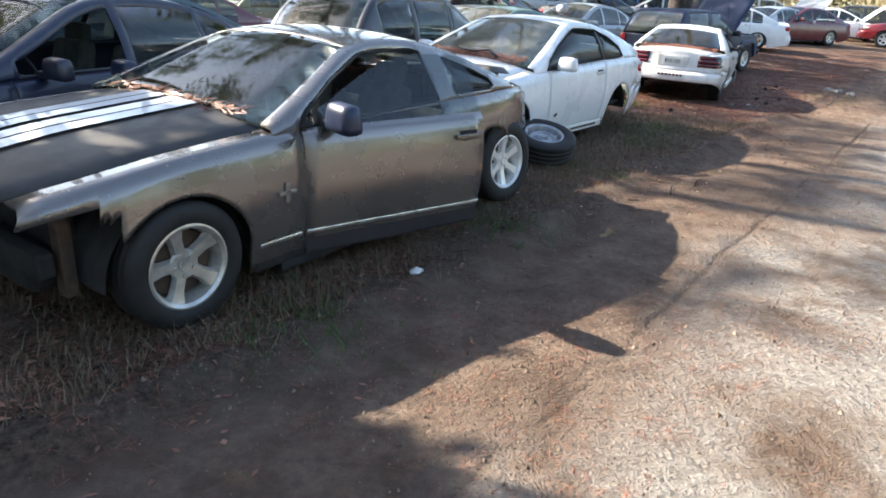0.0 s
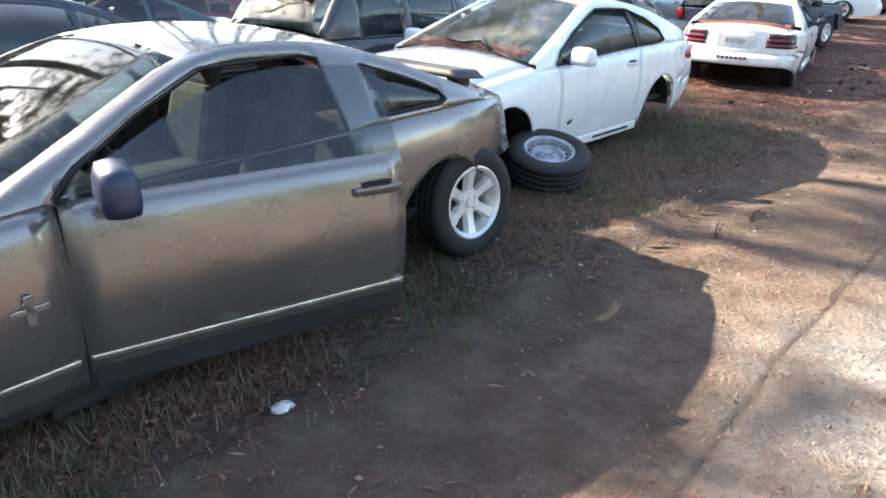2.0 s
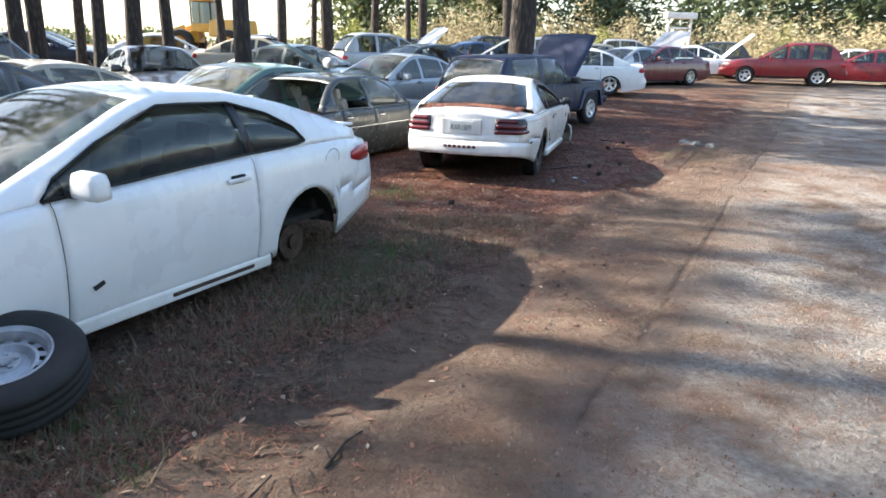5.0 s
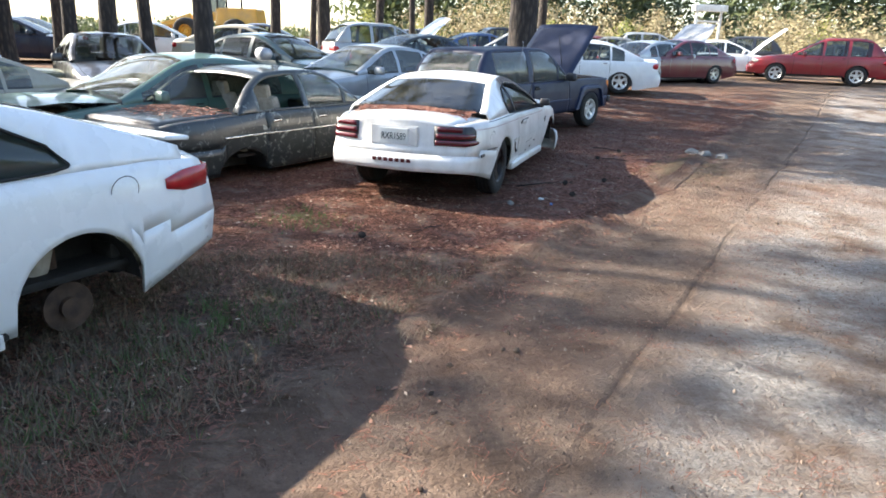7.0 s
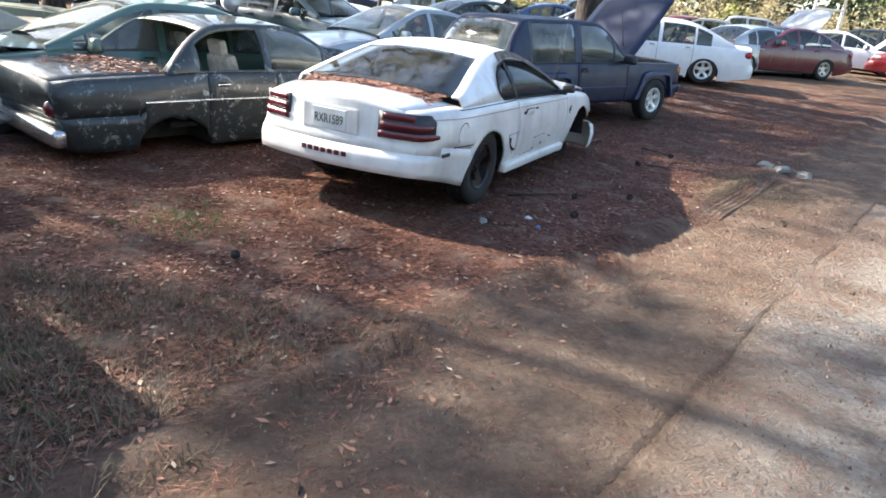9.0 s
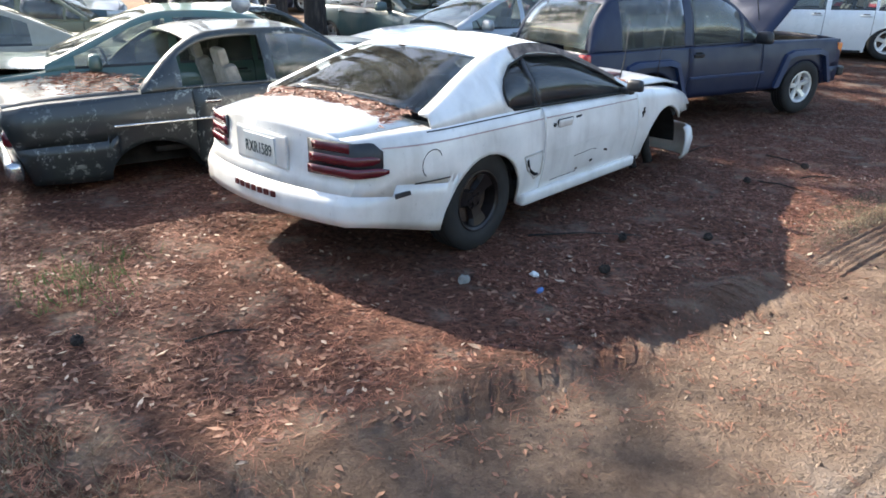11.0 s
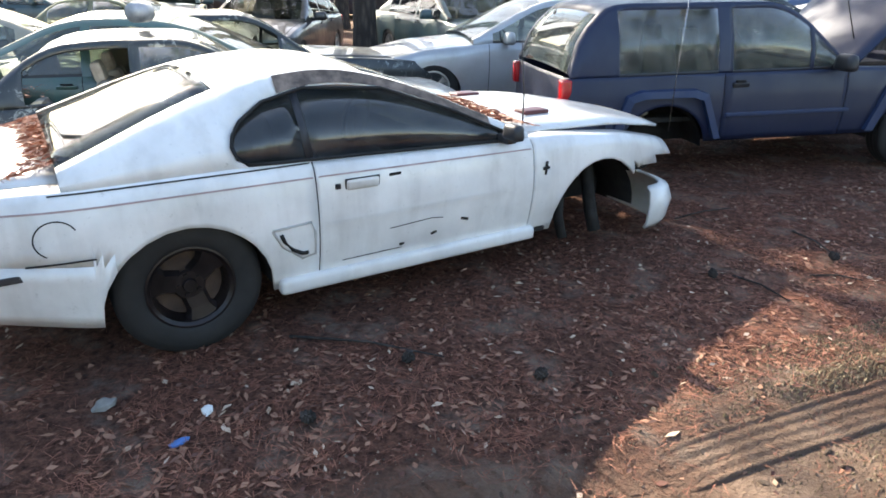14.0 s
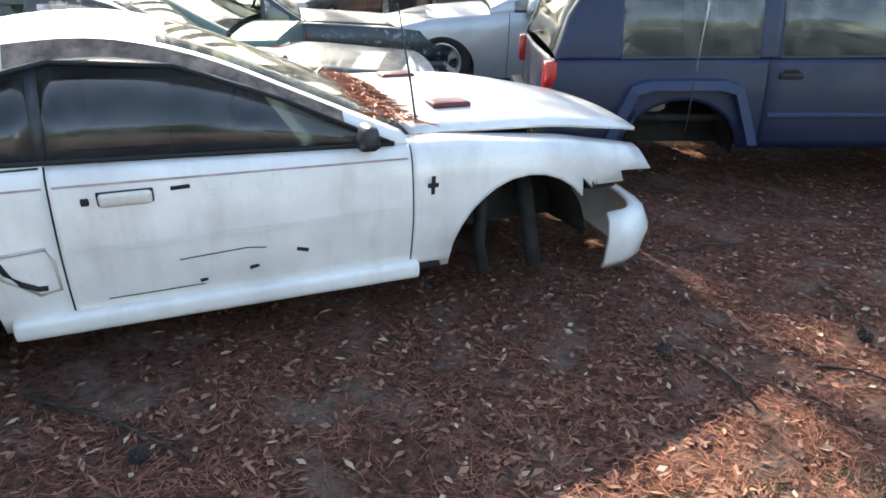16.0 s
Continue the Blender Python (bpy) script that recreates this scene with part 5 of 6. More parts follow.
# ---- plainer cars further off ----
def sedan(at, heading, mat, label, z=0.0, suv=False, hood=0.0, wheels="ffff", drop=(), scale=1.0, rim_mat=None, coupe=False, glass=None, step=0.16, **kw):
    if suv:
        s = dict(wb=2.65, ro=0.88, fo=0.85, W=0.9, sill=0.3, arch=0.38, hub=0.34, belt=[(-0.9, 1.02), (1.5, 1.0), (2.3, 0.99), (3.0, 0.93), (3.6, 0.78)],
                 deck=[(-0.9, 1.04), (2.0, 1.05), (2.9, 0.99), (3.5, 0.85)], roof=[(-0.80, 1.06), (-0.45, 1.55), (0.0, 1.62), (1.2, 1.60), (2.2, 1.02)], glassx=(-0.80, -0.38, 1.2, 2.2),
                 doors=((0.35, 1.15), (1.15, 2.1)), windows=((-0.35, 0.3), (0.4, 1.12), (1.2, 2.0)), wheel_r=0.35, rim_r=0.22, roof_y=0.62, hood_x=2.2)
    else:
        s = dict(wb=2.7, ro=0.98, fo=0.9, W=0.89, sill=0.2, arch=0.35, hub=0.31, belt=[(-1, 0.93), (0.5, 0.94), (2.0, 0.91), (2.8, 0.83), (3.6, 0.66)],
                 deck=[(-1, 1.0), (-0.5, 1.0), (2.0, 0.97), (2.9, 0.89), (3.6, 0.7)], roof=[(-0.6, 1.0), (0.15, 1.35), (0.6, 1.42), (1.25, 1.41), (2.2, 0.95)], glassx=(-0.6, 0.15, 1.25, 2.2),
                 doors=((0.3, 1.1), (1.1, 2.0)), windows=((-0.08, 0.25), (0.3, 1.02), (1.1, 1.95)), wheel_r=0.32, rim_r=0.2, roof_y=0.58, hood_x=2.15)
    if coupe:
        s.update(doors=((0.6, 1.95),), windows=((0.05, 0.52), (0.6, 1.9)))
    s.update(paint=mat, step=step, hood_angle=-hood, wheels=wheels, drop=drop, rim_mat=rim_mat or ALLOY, glass=glass or GLASS)
    s.update(kw)
    c, inf = build_car(s, at, heading, label, z=z, name="parked_suv" if suv else "parked_car", group="cars parked across the yard")
    for sd in (1, -1):
        wrap_lamp("tail_lamp", inf, c, sd, 0.82, 0.14, 0.42, 0.14, REDLENS, "red lens")
        if "nose_panel" not in drop:
            wrap_lamp("headlamp", inf, c, sd, 0.66 if not suv else 0.76, 0.13, 0.42, 0.2, CLEAR, "clear headlamp", False)
        mirror(c, inf, s["glassx"][3] - 0.42, sd, mat)
        for x in [d0 + 0.13 for d0, _ in s["doors"]]:
            handle(c, inf, x, 0.84 if not suv else 0.9, sd, mat, (0.18, 0.03))
    part("grille", block(0.05, 0.7, 0.12, on_end(inf, 0, 0.64, False, -0.01), 0.02), PLASTIC, c)
    return c, inf


def from_point(pt, heading, sd, back):
    """The rear axle's place of a car whose flank (sd: 1 left, -1 right) passes through pt, back metres ahead of the axle."""
    a = radians(heading)
    h, l = Vector((math.sin(a), math.cos(a))), Vector((-math.cos(a), math.sin(a)))
    p = Vector(pt) - sd * 0.9 * l - back * h
    return p.x, p.y


# dark suv between the coupes, nose away
sc, si = sedan(from_point((-1.1, 7.9), 33, -1, -0.85), 33, BLACKP, "black sport utility with dusty windows beside the coupes", suv=True, z=-0.1, step=0.1, thick=True)
# navy saloon beside the grey coupe, nose toward the road
sedan(from_point((-2.68, 4.5), 205, 1, 1.75), 205, NAVY, "navy blue saloon with its front window down", z=-0.03, step=0.1, thick=True, drop=("side_window_left_2",))
# across the far end
ws, wsi = sedan(from_point((9.9, 23.3), -84, 1, 0.0), -84, WHITE, "white saloon on alloy wheels at the road end", rim_mat=ALLOYW, z=-0.1)
sedan(from_point((12.3, 27.2), 62, -1, 0.0), 62, SILVER, "silver grimy saloon with its hood up", hood=55, z=-0.1)
sedan(from_point((14.9, 28.2), 70, -1, 0.0), 250, DKRED, "dark red saloon parked nose to nose", z=-0.05)
sedan(from_point((18.2, 30.2), -60, 1, 2.65), -60, RED, "red compact sport utility with silver wheels", suv=True, rim_mat=ALLOYW)
sedan(from_point((22.0, 30.3), -55, 1, 2.6), -55, RED, "red saloon at the end of the row", wheels="-ff-")
# behind the blue wagon and the worn coupe
sedan((4.15, 20.65), 225, SILVER, "silver saloon with leaves on its hood", z=-0.08, step=0.12, glass=GLASSDIRTY)
sedan((1.6, 15.9), 225, GREENP, "pale green car with faded hood raised", z=-0.1, hood=8, step=0.12, glass=GLASSDIRTY)
sedan((0.2, 22.0), 120, TEAL, "dark teal hatchback with dusty glass", z=-0.06)
sedan((-2.6, 21.2), 150, BLACKP, "black saloon beneath the pines", z=-0.08)
sedan((3.9, 24.0), 60, OLDGREEN, "old dark saloon under the trees", z=-0.1)
sedan((-1.8, 15.6), 215, BEIGE, "beige saloon with clouded windows", z=-0.1, glass=GLASSDIRTY)
sedan((-4.6, 12.6), 215, DKRED, "maroon saloon in the second row", z=-0.1)
sedan((-3.9, 9.6), 214, TEAL, "dark green saloon behind the coupes", z=-0.1)
old_saloon((-6.0, 18.4), 60, OLIVE, "olive old saloon resting low under pines")
PAL = [(WHITE, "white"), (SILVER, "silver"), (DKRED, "dark red"), (NAVY, "navy blue"), (BLACKP, "black"), (BEIGE, "beige"), (BLUEP, "blue"), (TEAL, "dark teal"), (GREY, "grey")]
r3 = random.Random(21)
spots = [(9.0, 27.8, -80), (13.5, 32.5, -70), (17.0, 34.5, 110), (20.5, 35.5, -60), (24.5, 34.5, -60), (26.0, 30.8, 120), (29, 33.5, -60), (11.2, 33.8, 100), (6.0, 29.5, 80), (2.6, 28.5, 70),
         (-1.6, 27.4, 100), (-5.6, 30.4, 75), (8.2, 35.5, 80), (4.2, 39, 80), (-9.5, 29.0, 80), (-12.5, 19.5, 40), (-8.6, 14.8, 35), (-10.5, 32, 95), (15.5, 38.5, 100), (22, 39.5, -65), (28, 38, 110), (-14.5, 25.5, 60),
         (33, 36, 120), (-2.5, 35.5, 90), (-7, 21.5, 130)]
for n, (x, y, hd) in enumerate(spots):
    pm, pn = PAL[(n * 4 + 1) % len(PAL)]
    sv = n % 3 == 0
    sedan((x, y), hd, pm, "%s %s standing in the far rows" % (pn, "sport utility" if sv else "saloon"), z=-0.06, suv=sv, seats=False, hood=50 if n in (2, 9) else 0, step=0.25)

# ---- wheel loader in the distance ----
ld = new("wheel_loader")
ld.matrix_world = Matrix.Translation((-6.5, 47.5, ground_z(-6.5, 47.5))) @ pose(0, 0, 0, 0, 0, 170)
tagged(ld, "yellow wheel loader with glazed cab beyond the pines", "machine")
part("engine_body", block(2.6, 1.5, 1.0, pose(-1.6, 0, 1.6), 0.1, 0.93), YELLOW, ld)
part("front_frame", block(1.6, 1.0, 0.7, pose(1.2, 0, 1.1), 0.08), YELLOW, ld)
cab = part("cab_frame", block(1.3, 1.4, 0.5, pose(0.1, 0, 1.6), 0.05), YELLOW, ld)
part("cab_roof", block(1.4, 1.5, 0.12, pose(0.1, 0, 3.15), 0.04), YELLOW, ld)
for x in (-0.5, 0.7):
    for y in (-0.65, 0.65):
        part("cab_post", block(0.09, 0.09, 1.35, pose(x, y, 2.48), 0.02), DARK, ld)
part("cab_glass", block(1.1, 1.25, 1.25, pose(0.1, 0, 2.45), 0.02), GLASSD, ld)
for y in (-0.5, 0.5):
    part("lift_arm", block(2.2, 0.16, 0.3, pose(2.2, y, 1.3, 0, 18), 0.04), YELLOW, ld)
part("bucket", block(0.8, 2.4, 0.8, pose(3.4, 0, 0.7), 0.1, 0.7), YELLOW, ld)
part("exhaust", block(0.1, 0.1, 0.7, pose(-1.8, 0.3, 2.4), 0.02), DARK, ld)
for x in (-1.6, 1.3):
    for y in (1, -1):
        wheel(ld, (x, y * 0.95, 0.75), 0.75, 0.5, 0.38, "steel", YELLOW, y)
# light metal frame sign far off
sign = new("metal_shelter")
sx, sy = polar(25, 42)
sign.location = (sx, sy, ground_z(sx, sy))
tagged(sign, "small white metal shelter among the shrubs", "shelter")
for dx in (-0.7, 0.7):
    part("post", block(0.12, 0.12, 3.2, pose(dx, 0, 1.6), 0.02), WHITEOLD, sign)
part("board", block(1.9, 0.5, 0.35, pose(0, 0, 3.0), 0.03), WHITEOLD, sign)
part("cross_bar", block(1.5, 0.1, 0.1, pose(0, 0, 2.3), 0.02), WHITEOLD, sign)


# ---- litter, straw and grass ----
def road_d(x, y):
    return 0.81 * (x - 0.45) - 0.59 * (y - 4.23)


def scatter(name, label, mat, count, seed, place, make):
    r = random.Random(seed)
    vs, fs = [], []
    n = 0
    while n < count:
        p = place(r)
        if p is None:
            continue
        n += 1
        x, y = p
        v, f = make(r)
        z0 = relief(x, y) + 0.002
        o = len(vs)
        vs += [(x + a, y + b, z0 + c) for a, b, c in v]
        fs += [tuple(i + o for i in q) for q in f]
    return tagged(shaped(name, vs, fs, mat, smooth=False), label, "litter", kind="stuff")


def leaf(r):
    a, l, w = r.uniform(0, 6.28), r.uniform(0.010, 0.03) * (1 + 0.5 * (r.random() < 0.15)), r.uniform(0.005, 0.013)
    c, s = math.cos(a), math.sin(a)
    h = r.uniform(0.0, 0.016)
    q = [(-l, 0, h * r.random()), (0, -w, h), (l, 0, h * r.random()), (0, w, h * 0.4)]
    return [(x * c - y * s, x * s + y * c, z) for x, y, z in q], [(0, 1, 2), (0, 2, 3)]


def needle(r):
    vs, fs = [], []
    for _ in range(3):
        a, l = r.uniform(0, 6.28), r.uniform(0.05, 0.11)
        c, s = math.cos(a), math.sin(a)
        ox, oy, h = r.uniform(-0.03, 0.03), r.uniform(-0.03, 0.03), r.uniform(0.0, 0.012)
        o = len(vs)
        vs += [(ox - s * 0.0016, oy + c * 0.0016, h), (ox + s * 0.0016, oy - c * 0.0016, h), (ox + c * l, oy + s * l, r.uniform(0, 0.014))]
        fs.append((o, o + 1, o + 2))
    return vs, fs


def blade_tuft(r):
    vs, fs = [], []
    for _ in range(5):
        a, l = r.uniform(0, 6.28), r.uniform(0.03, 0.12)
        c, s = math.cos(a), math.sin(a)
        b = r.uniform(0.2, 1.1) * l
        ox, oy = r.uniform(-0.03, 0.03), r.uniform(-0.03, 0.03)
        o = len(vs)
        vs += [(ox - s * 0.003, oy + c * 0.003, 0), (ox + s * 0.003, oy - c * 0.003, 0), (ox + c * b, oy + s * b, l * 0.7)]
        fs.append((o, o + 1, o + 2))
    return vs, fs


def strip(y0, y1, d0, d1, thin):
    """Places along the road between two distances from its edge, thinning outward."""
    def f(r):
        x, y = r.uniform(-4, 12), r.uniform(y0, y1)
        dd = road_d(x, y)
        if not d0 < dd < d1 or (dd > -0.25 and r.random() < thin) or (noise.noise((x * 1.3, y * 1.3, 8)) < -0.25 and r.random() < 0.75):
            return None
        return x, y
    return f


scatter("fallen_leaves", "scattered brown dead leaves", STRAW, 22000, 31, strip(9.0, 20, -5, 0.6, 0.8), leaf)
scatter("pale_leaves", "pale tan dead leaves among the straw", PALELEAF, 2600, 53, strip(5.0, 20, -5, 0.5, 0.8), leaf)
scatter("fallen_leaves", "few dead leaves on the shaded verge", STRAW, 6000, 32, strip(0.5, 10, -3, 0.6, 0.8), leaf)
scatter("pine_straw", "reddish pine straw over the ground", STRAW2, 42000, 33, strip(6, 20, -5, 0.2, 0.8), needle)
scatter("pine_straw", "thin pine straw on the verge", STRAW2, 14000, 34, strip(0.5, 8, -3.2, 0.1, 0.8), needle)
scatter("dry_grass", "short dry grass on the verge", GRASS, 13000, 35, strip(0.8, 10.5, -2.6, 0.05, 0.9), blade_tuft)


def crumb(r):
    s = r.uniform(0.003, 0.008) * (1 + 1.0 * (r.random() < 0.06))
    h = s * r.uniform(0.7, 1.4)
    a = r.uniform(0, 6.28)
    v = [(s * math.cos(a + q) * r.uniform(0.6, 1.2), s * math.sin(a + q) * r.uniform(0.6, 1.2), -0.004) for q in (0, 1.57, 3.14, 4.71)] + [(r.uniform(-s, s) * 0.4, r.uniform(-s, s) * 0.4, h)]
    return v, [(0, 1, 4), (1, 2, 4), (2, 3, 4), (3, 0, 4)]


def on_road(r):
    x, y = r.uniform(-2, 12), r.uniform(0.5, 18)
    dd = road_d(x, y)
    return (x, y) if -0.4 < dd < 4.2 and (noise.noise((x * 0.8, y * 0.8, 3)) > -0.1 or r.random() < 0.2) else None


CRUMB = leaf_material("earth_crumb", (0.07, 0.045, 0.032), (0.30, 0.22, 0.16), 0.0)
scatter("earth_crumbs", "crumbs of dried clay strewn over the road", CRUMB, 30000, 37, on_road, crumb)
scatter("road_straw", "stray pine needles on the road", STRAW2, 5000, 38, lambda r: (lambda p: p if p and r.random() < 0.6 else None)(on_road(r)), needle)


def patchy(r):
    x, y = r.choice([(0.35, 4.65), (-0.75, 3.0), (2.6, 8.8), (2.9, 9.3), (1.3, 6.6), (3.0, 11.6), (2.3, 8.1)])
    return x + r.gauss(0, 0.22), y + r.gauss(0, 0.22)


scatter("green_grass", "small green grass tufts on the verge", GRASSG, 700, 36, patchy, blade_tuft)


def heap(name, label, centre, spread, count, seed, z, normal_tilt):
    """Pine straw that has drifted onto a car."""
    r = random.Random(seed)
    vs, fs = [], []
    for _ in range(count):
        u, w = r.gauss(0, spread[0]), max(-1.7, min(1.7, r.gauss(0, 1))) * spread[1]
        q = math.exp(-(u / spread[0]) ** 2 / 2 - (w / spread[1]) ** 2 / 2)
        base = centre @ Vector((u, w, z * q * r.random()))
        a = r.uniform(0, 6.28)
        l = r.uniform(0.04, 0.1)
        dv = centre.to_3x3() @ Vector((math.cos(a) * l, math.sin(a) * l, r.uniform(-0.006, 0.008)))
        s = dv.orthogonal().normalized() * r.choice((0.0018, 0.002, 0.007))
        o = len(vs)
        vs += [base - s, base + s, base + dv]
        fs.append((o, o + 1, o + 2))
    return tagged(shaped(name, vs, fs, STRAW2, smooth=False), label, "litter", kind="stuff")


heap("straw_drift", "pine straw drifted along the rear window", wm.matrix_world @ pose(-0.47, 0, 0.972, 0, -14, 0), (0.13, 0.36), 3200, 41, 0.03, 0)
heap("straw_drift", "pine straw piled in the cowl", wm.matrix_world @ pose(1.98, -0.1, 0.94, 0, 12, 0), (0.08, 0.34), 1800, 42, 0.06, 0)
heap("straw_drift", "pine straw in the grey coupe cowl", grey.matrix_world @ pose(2.12, 0.0, 1.0, 0, 15, 0), (0.03, 0.34), 320, 43, 0.02, 0)
heap("straw_drift", "leaves on the old saloon trunk", os1.matrix_world @ pose(-0.3, 0, 0.96, 0, 0, 0), (0.2, 0.4), 1600, 44, 0.06, 0)
heap("straw_drift", "leaves in the white coupe cowl", wc.matrix_world @ pose(2.2, 0, 1.0, 0, 14, 0), (0.07, 0.36), 1200, 45, 0.04, 0)


# ribbed tyre track pressed into the clay, and a crumbly spoil heap beside it
def tyre_track(p0, p1, width, ribs):
    p0, p1 = Vector(p0), Vector(p1)
    a = (p1 - p0).normalized()
    s = Vector((-a.y, a.x))
    n, m = int((p1 - p0).length / 0.05), ribs * 6
    vs, fs = [], []
    for i in range(n + 1):
        for j in range(m + 1):
            u = j / m - 0.5
            c = p0 + (p1 - p0) * (i / n) + s * (u * width + 0.02 * math.sin(i * 0.11))
            e = math.exp(-((abs(u) - 0.5) / 0.06) ** 2)
            end = min(1.0, i / 8, (n - i) / 8)
            z = relief(c.x, c.y) + end * (0.014 + 0.0035 * math.cos(2 * math.pi * ribs * u) + 0.004 * noise.noise((c.x * 5, c.y * 5, 0))) - e * 0.03 - (1 - end) * 0.02
            vs.append((c.x, c.y, z))
    for i in range(n):
        for j in range(m):
            fs.append((i * (m + 1) + j, i * (m + 1) + j + 1, (i + 1) * (m + 1) + j + 1, (i + 1) * (m + 1) + j))
    return tagged(shaped("tyre_track", vs, fs, GROUND), "ribbed tyre track pressed into soft clay", "tyre track", kind="structure")


tyre_track((7.05, 13.08), (8.75, 15.7), 0.24, 5)


def lug_track(points, width, pitch, seed):
    """Chevrons of clay left standing between the cleats of a heavy tyre."""
    r = random.Random(seed)
    vs, fs = [], []
    pts = [Vector(p) for p in points]
    lens = np.cumsum([0.0] + [(b - a).length for a, b in zip(pts, pts[1:])])
    for n in range(int(lens[-1] / pitch)):
        q = n * pitch + r.uniform(-0.015, 0.015)
        c = Vector([float(np.interp(q, lens, [p[i] for p in pts])) for i in (0, 1)])
        e = Vector([float(np.interp(q + 0.3, lens, [p[i] for p in pts])) for i in (0, 1)])
        if noise.noise((c.x * 0.7, c.y * 0.7, 11)) < -0.22 or (e - c).length < 0.1:
            continue
        a = (e - c).normalized()
        w = Vector((-a.y, a.x))
        for sd in (1, -1):
            o = len(vs)
            l0, slant, half = r.uniform(0.01, 0.04), r.uniform(0.10, 0.15), pitch * r.uniform(0.26, 0.34)
            top = r.uniform(0.007, 0.015)
            for k5 in range(5):
                u = l0 + (width / 2 - l0 + r.uniform(-0.02, 0.02)) * k5 / 4
                fade = (0.3, 1.0, 1.0, 0.8, -0.6)[k5]
                for off, hh in ((-half - 0.025, -0.012), (-half, 1.0), (half * 0.7, 0.9), (half + 0.015, -0.012)):
                    p = c + w * (sd * u) + a * (off - slant * k5 / 4 + (half if sd < 0 else 0) + r.uniform(-0.008, 0.008))
                    vs.append((p.x, p.y, relief(p.x, p.y) + (hh if hh < 0 else top * fade * hh * r.uniform(0.7, 1.15))))
            for k5 in range(4):
                for m in range(3):
                    fs.append((o + 4 * k5 + m, o + 4 * k5 + m + 1, o + 4 * k5 + m + 5, o + 4 * k5 + m + 4))
    return tagged(shaped("lug_track", vs, fs, GROUND, smooth=False), "cleated tyre print standing in the brown clay", "tyre track", kind="stuff")


lug_track([(0.55, 3.6), (1.2, 4.75), (1.98, 6.0), (2.55, 6.8), (3.34, 8.2), (4.25, 9.75), (5.1, 10.95), (5.8, 11.75), (7.3, 13.3)], 0.44, 0.125, 51)


def on_spoil(r):
    x, y = 7.75 + r.gauss(0, 0.4), 14.75 + r.gauss(0, 0.5)
    return (x, y) if road_d(x, y) > -0.5 else None


def big_crumb(r):
    v, f = crumb(r)
    return [(a * 0.9, b2 * 0.9, c * 0.9) for a, b2, c in v], f


SPOIL = leaf_material("spoil_earth", (0.05, 0.034, 0.02), (0.20, 0.145, 0.08), 0.0)
scatter("spoil_earth", "loose brown earth heaped at the road edge", SPOIL, 14000, 39, on_spoil, big_crumb)

# ---- small litter on the ground ----
def scrap(x, y, size, mat, label, nm, seed):
    r = random.Random(seed)
    bm = bmesh.new()
    bmesh.ops.create_icosphere(bm, subdivisions=2, radius=1.0)
    for v in bm.verts:
        k3 = 1 + 0.35 * noise.noise(v.co * 1.7 + Vector((seed, 0, 0)))
        v.co = Vector((v.co.x * size[0] * k3, v.co.y * size[1] * k3, max(-0.2, v.co.z) * size[2] * k3))
    me = bpy.data.meshes.new(nm)
    bm.to_mesh(me)
    bm.free()
    me.materials.append(mat)
    ob = new(nm, me)
    ob.location = (x, y, relief(x, y) + size[2] * 0.15)
    ob.rotation_euler = (0, 0, r.uniform(0, 6))
    tagged(ob, label, nm.replace("_", " "))


CUP = plain("clear_plastic", (0.6, 0.6, 0.58), 0.25, vary=0.3)
STONE = plain("pale_stone", (0.24, 0.23, 0.21), 0.9, vary=0.3, bump=0.004)
CLOD = plain("dark_clod", (0.09, 0.06, 0.04), 0.95, vary=0.4, bump=0.01)
BLUEWRAP = plain("blue_wrapper", (0.05, 0.16, 0.42), 0.4)
scrap(-0.15, 3.68, (0.05, 0.03, 0.03), CUP, "crushed clear plastic cup on the verge", "plastic_cup", 1)
scrap(5.46, 12.57, (0.035, 0.025, 0.02), PLATE, "small white paper scrap on litter", "paper_scrap", 2)
scrap(5.53, 12.38, (0.05, 0.02, 0.012), BLUEWRAP, "blue plastic wrapper on litter", "wrapper", 3)
scrap(5.08, 12.35, (0.05, 0.035, 0.03), STONE, "pale rounded stone in the leaves", "stone", 4)
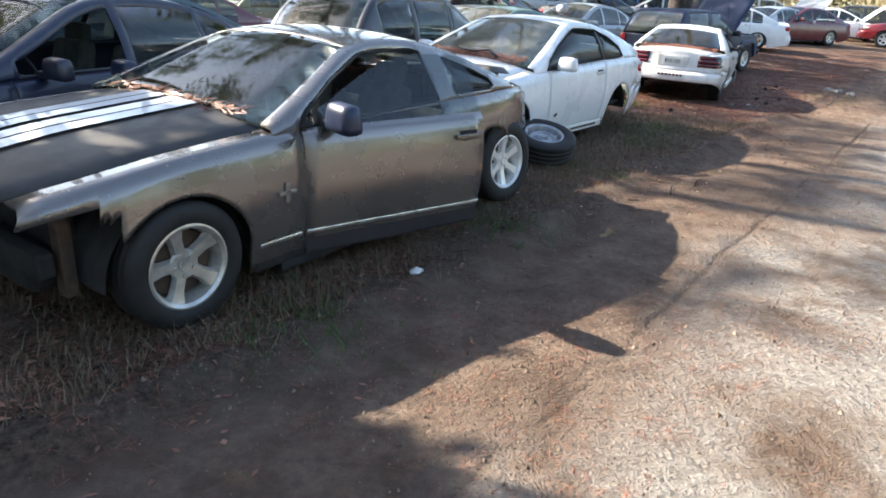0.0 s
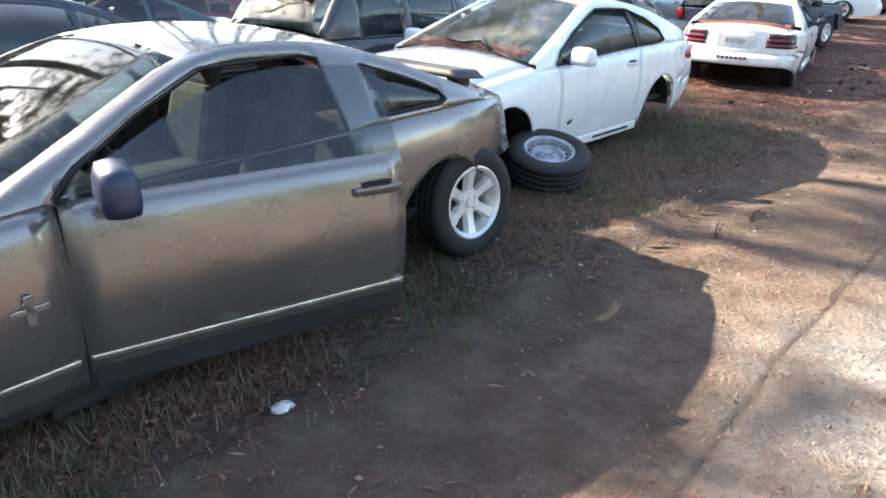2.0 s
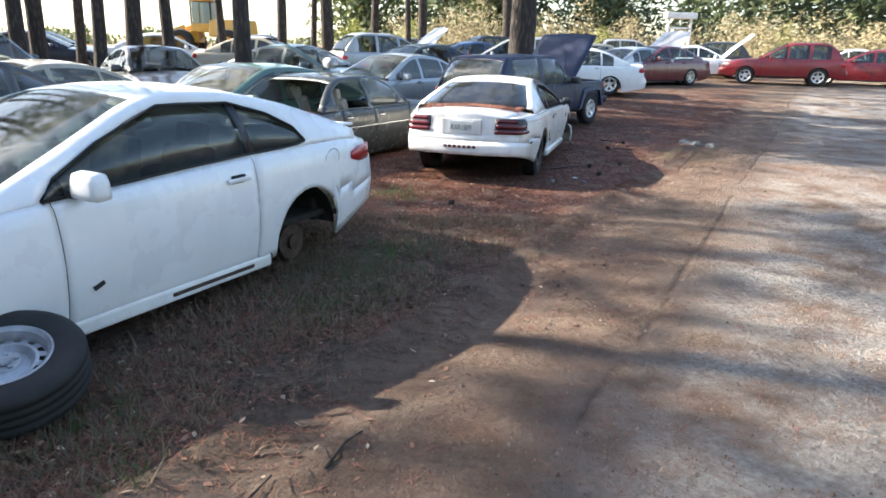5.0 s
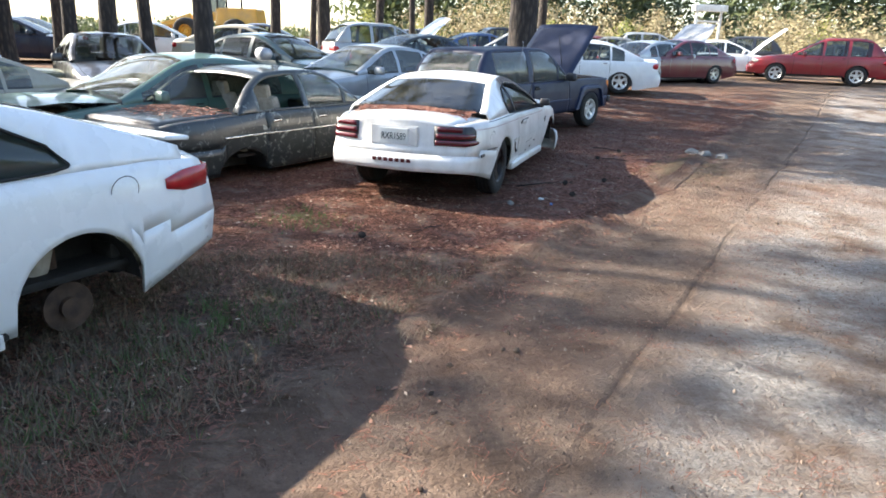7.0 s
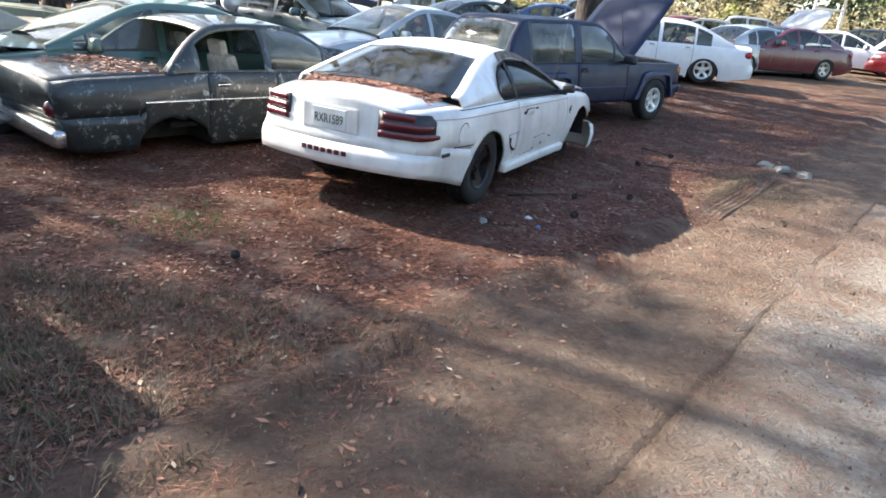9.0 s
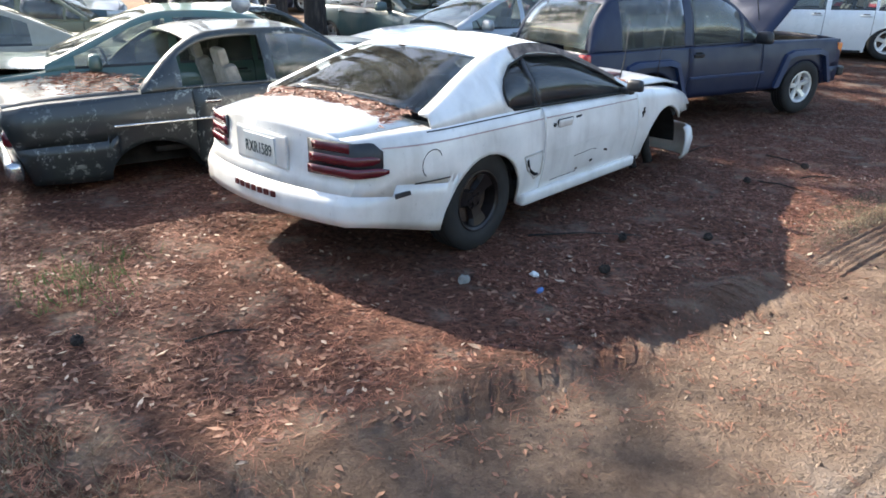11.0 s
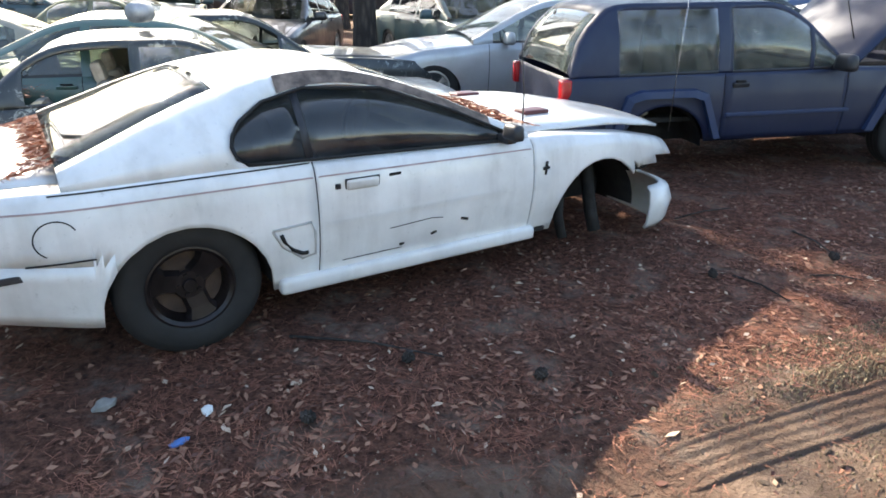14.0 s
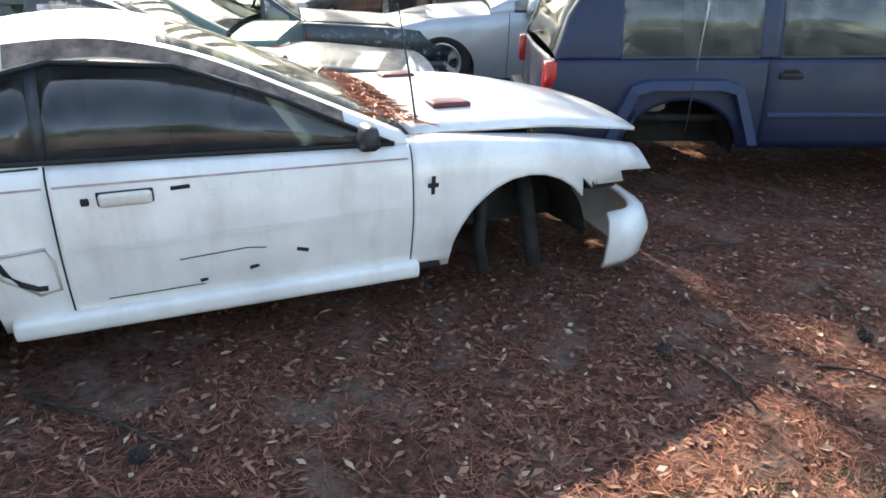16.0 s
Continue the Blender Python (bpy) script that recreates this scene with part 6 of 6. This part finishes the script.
for n, (x, y) in enumerate([(8.9, 15.9), (9.15, 15.8), (8.75, 16.05)]):
    scrap(x, y, (0.13, 0.09, 0.07), STONE, "grey broken stone beside the road", "stone", 5 + n)
rc = random.Random(77)
for n in range(40):
    x, y = (rc.gauss(3.9, 0.35), rc.gauss(8.5, 0.35)) if n < 12 else (rc.gauss(7.6, 0.5), rc.gauss(13.7, 0.5))
    scrap(x, y, (rc.uniform(0.008, 0.03), rc.uniform(0.008, 0.025), rc.uniform(0.008, 0.018)), CLOD, "dark clod of earth on the road edge", "earth_clod", 20 + n)
for n, (x, y) in enumerate([(5.93, 13.35), (3.55, 11.0), (5.86, 12.75), (6.5, 13.6), (6.9, 15.2), (7.5, 16.0)]):
    bm = bmesh.new()
    bmesh.ops.create_icosphere(bm, subdivisions=3, radius=0.026)
    for v in bm.verts:
        q = v.co.normalized()
        v.co *= 1 + 0.25 * math.sin(14 * q.z + 4 * math.atan2(q.y, q.x))
        v.co.z *= 1.25
    me = bpy.data.meshes.new("pine_cone")
    bm.to_mesh(me)
    bm.free()
    me.materials.append(BARK)
    ob = new("pine_cone", me)
    ob.matrix_world = Matrix.Translation((x, y, relief(x, y) + 0.03)) @ pose(0, 0, 0, 80, 0, n * 50)
    tagged(ob, "dark open pine cone on the leaf litter", "pine cone", "pine cones")
for n, (x, y, a, l) in enumerate([(4.0, 11.2, 40, 0.35), (5.3, 13.2, 20, 0.8), (7.2, 16.4, -50, 0.5), (7.0, 15.3, -30, 0.4), (2.05, 5.9, 70, 0.4), (2.4, 6.3, 60, 0.3), (6.4, 16.2, 60, 0.6), (7.4, 15.6, 20, 0.3)]):
    c, s = math.cos(radians(a)), math.sin(radians(a))
    z0 = relief(x, y)
    v, f = tube([(x, y, z0 + 0.01), (x + c * l * 0.5, y + s * l * 0.5 + 0.03, z0 + 0.022), (x + c * l, y + s * l, z0 + 0.012)], 0.008, 5, 0.004)
    tagged(shaped("fallen_twig", v, f, BARK), "thin dead twig on the ground", "twig", "fallen twigs")
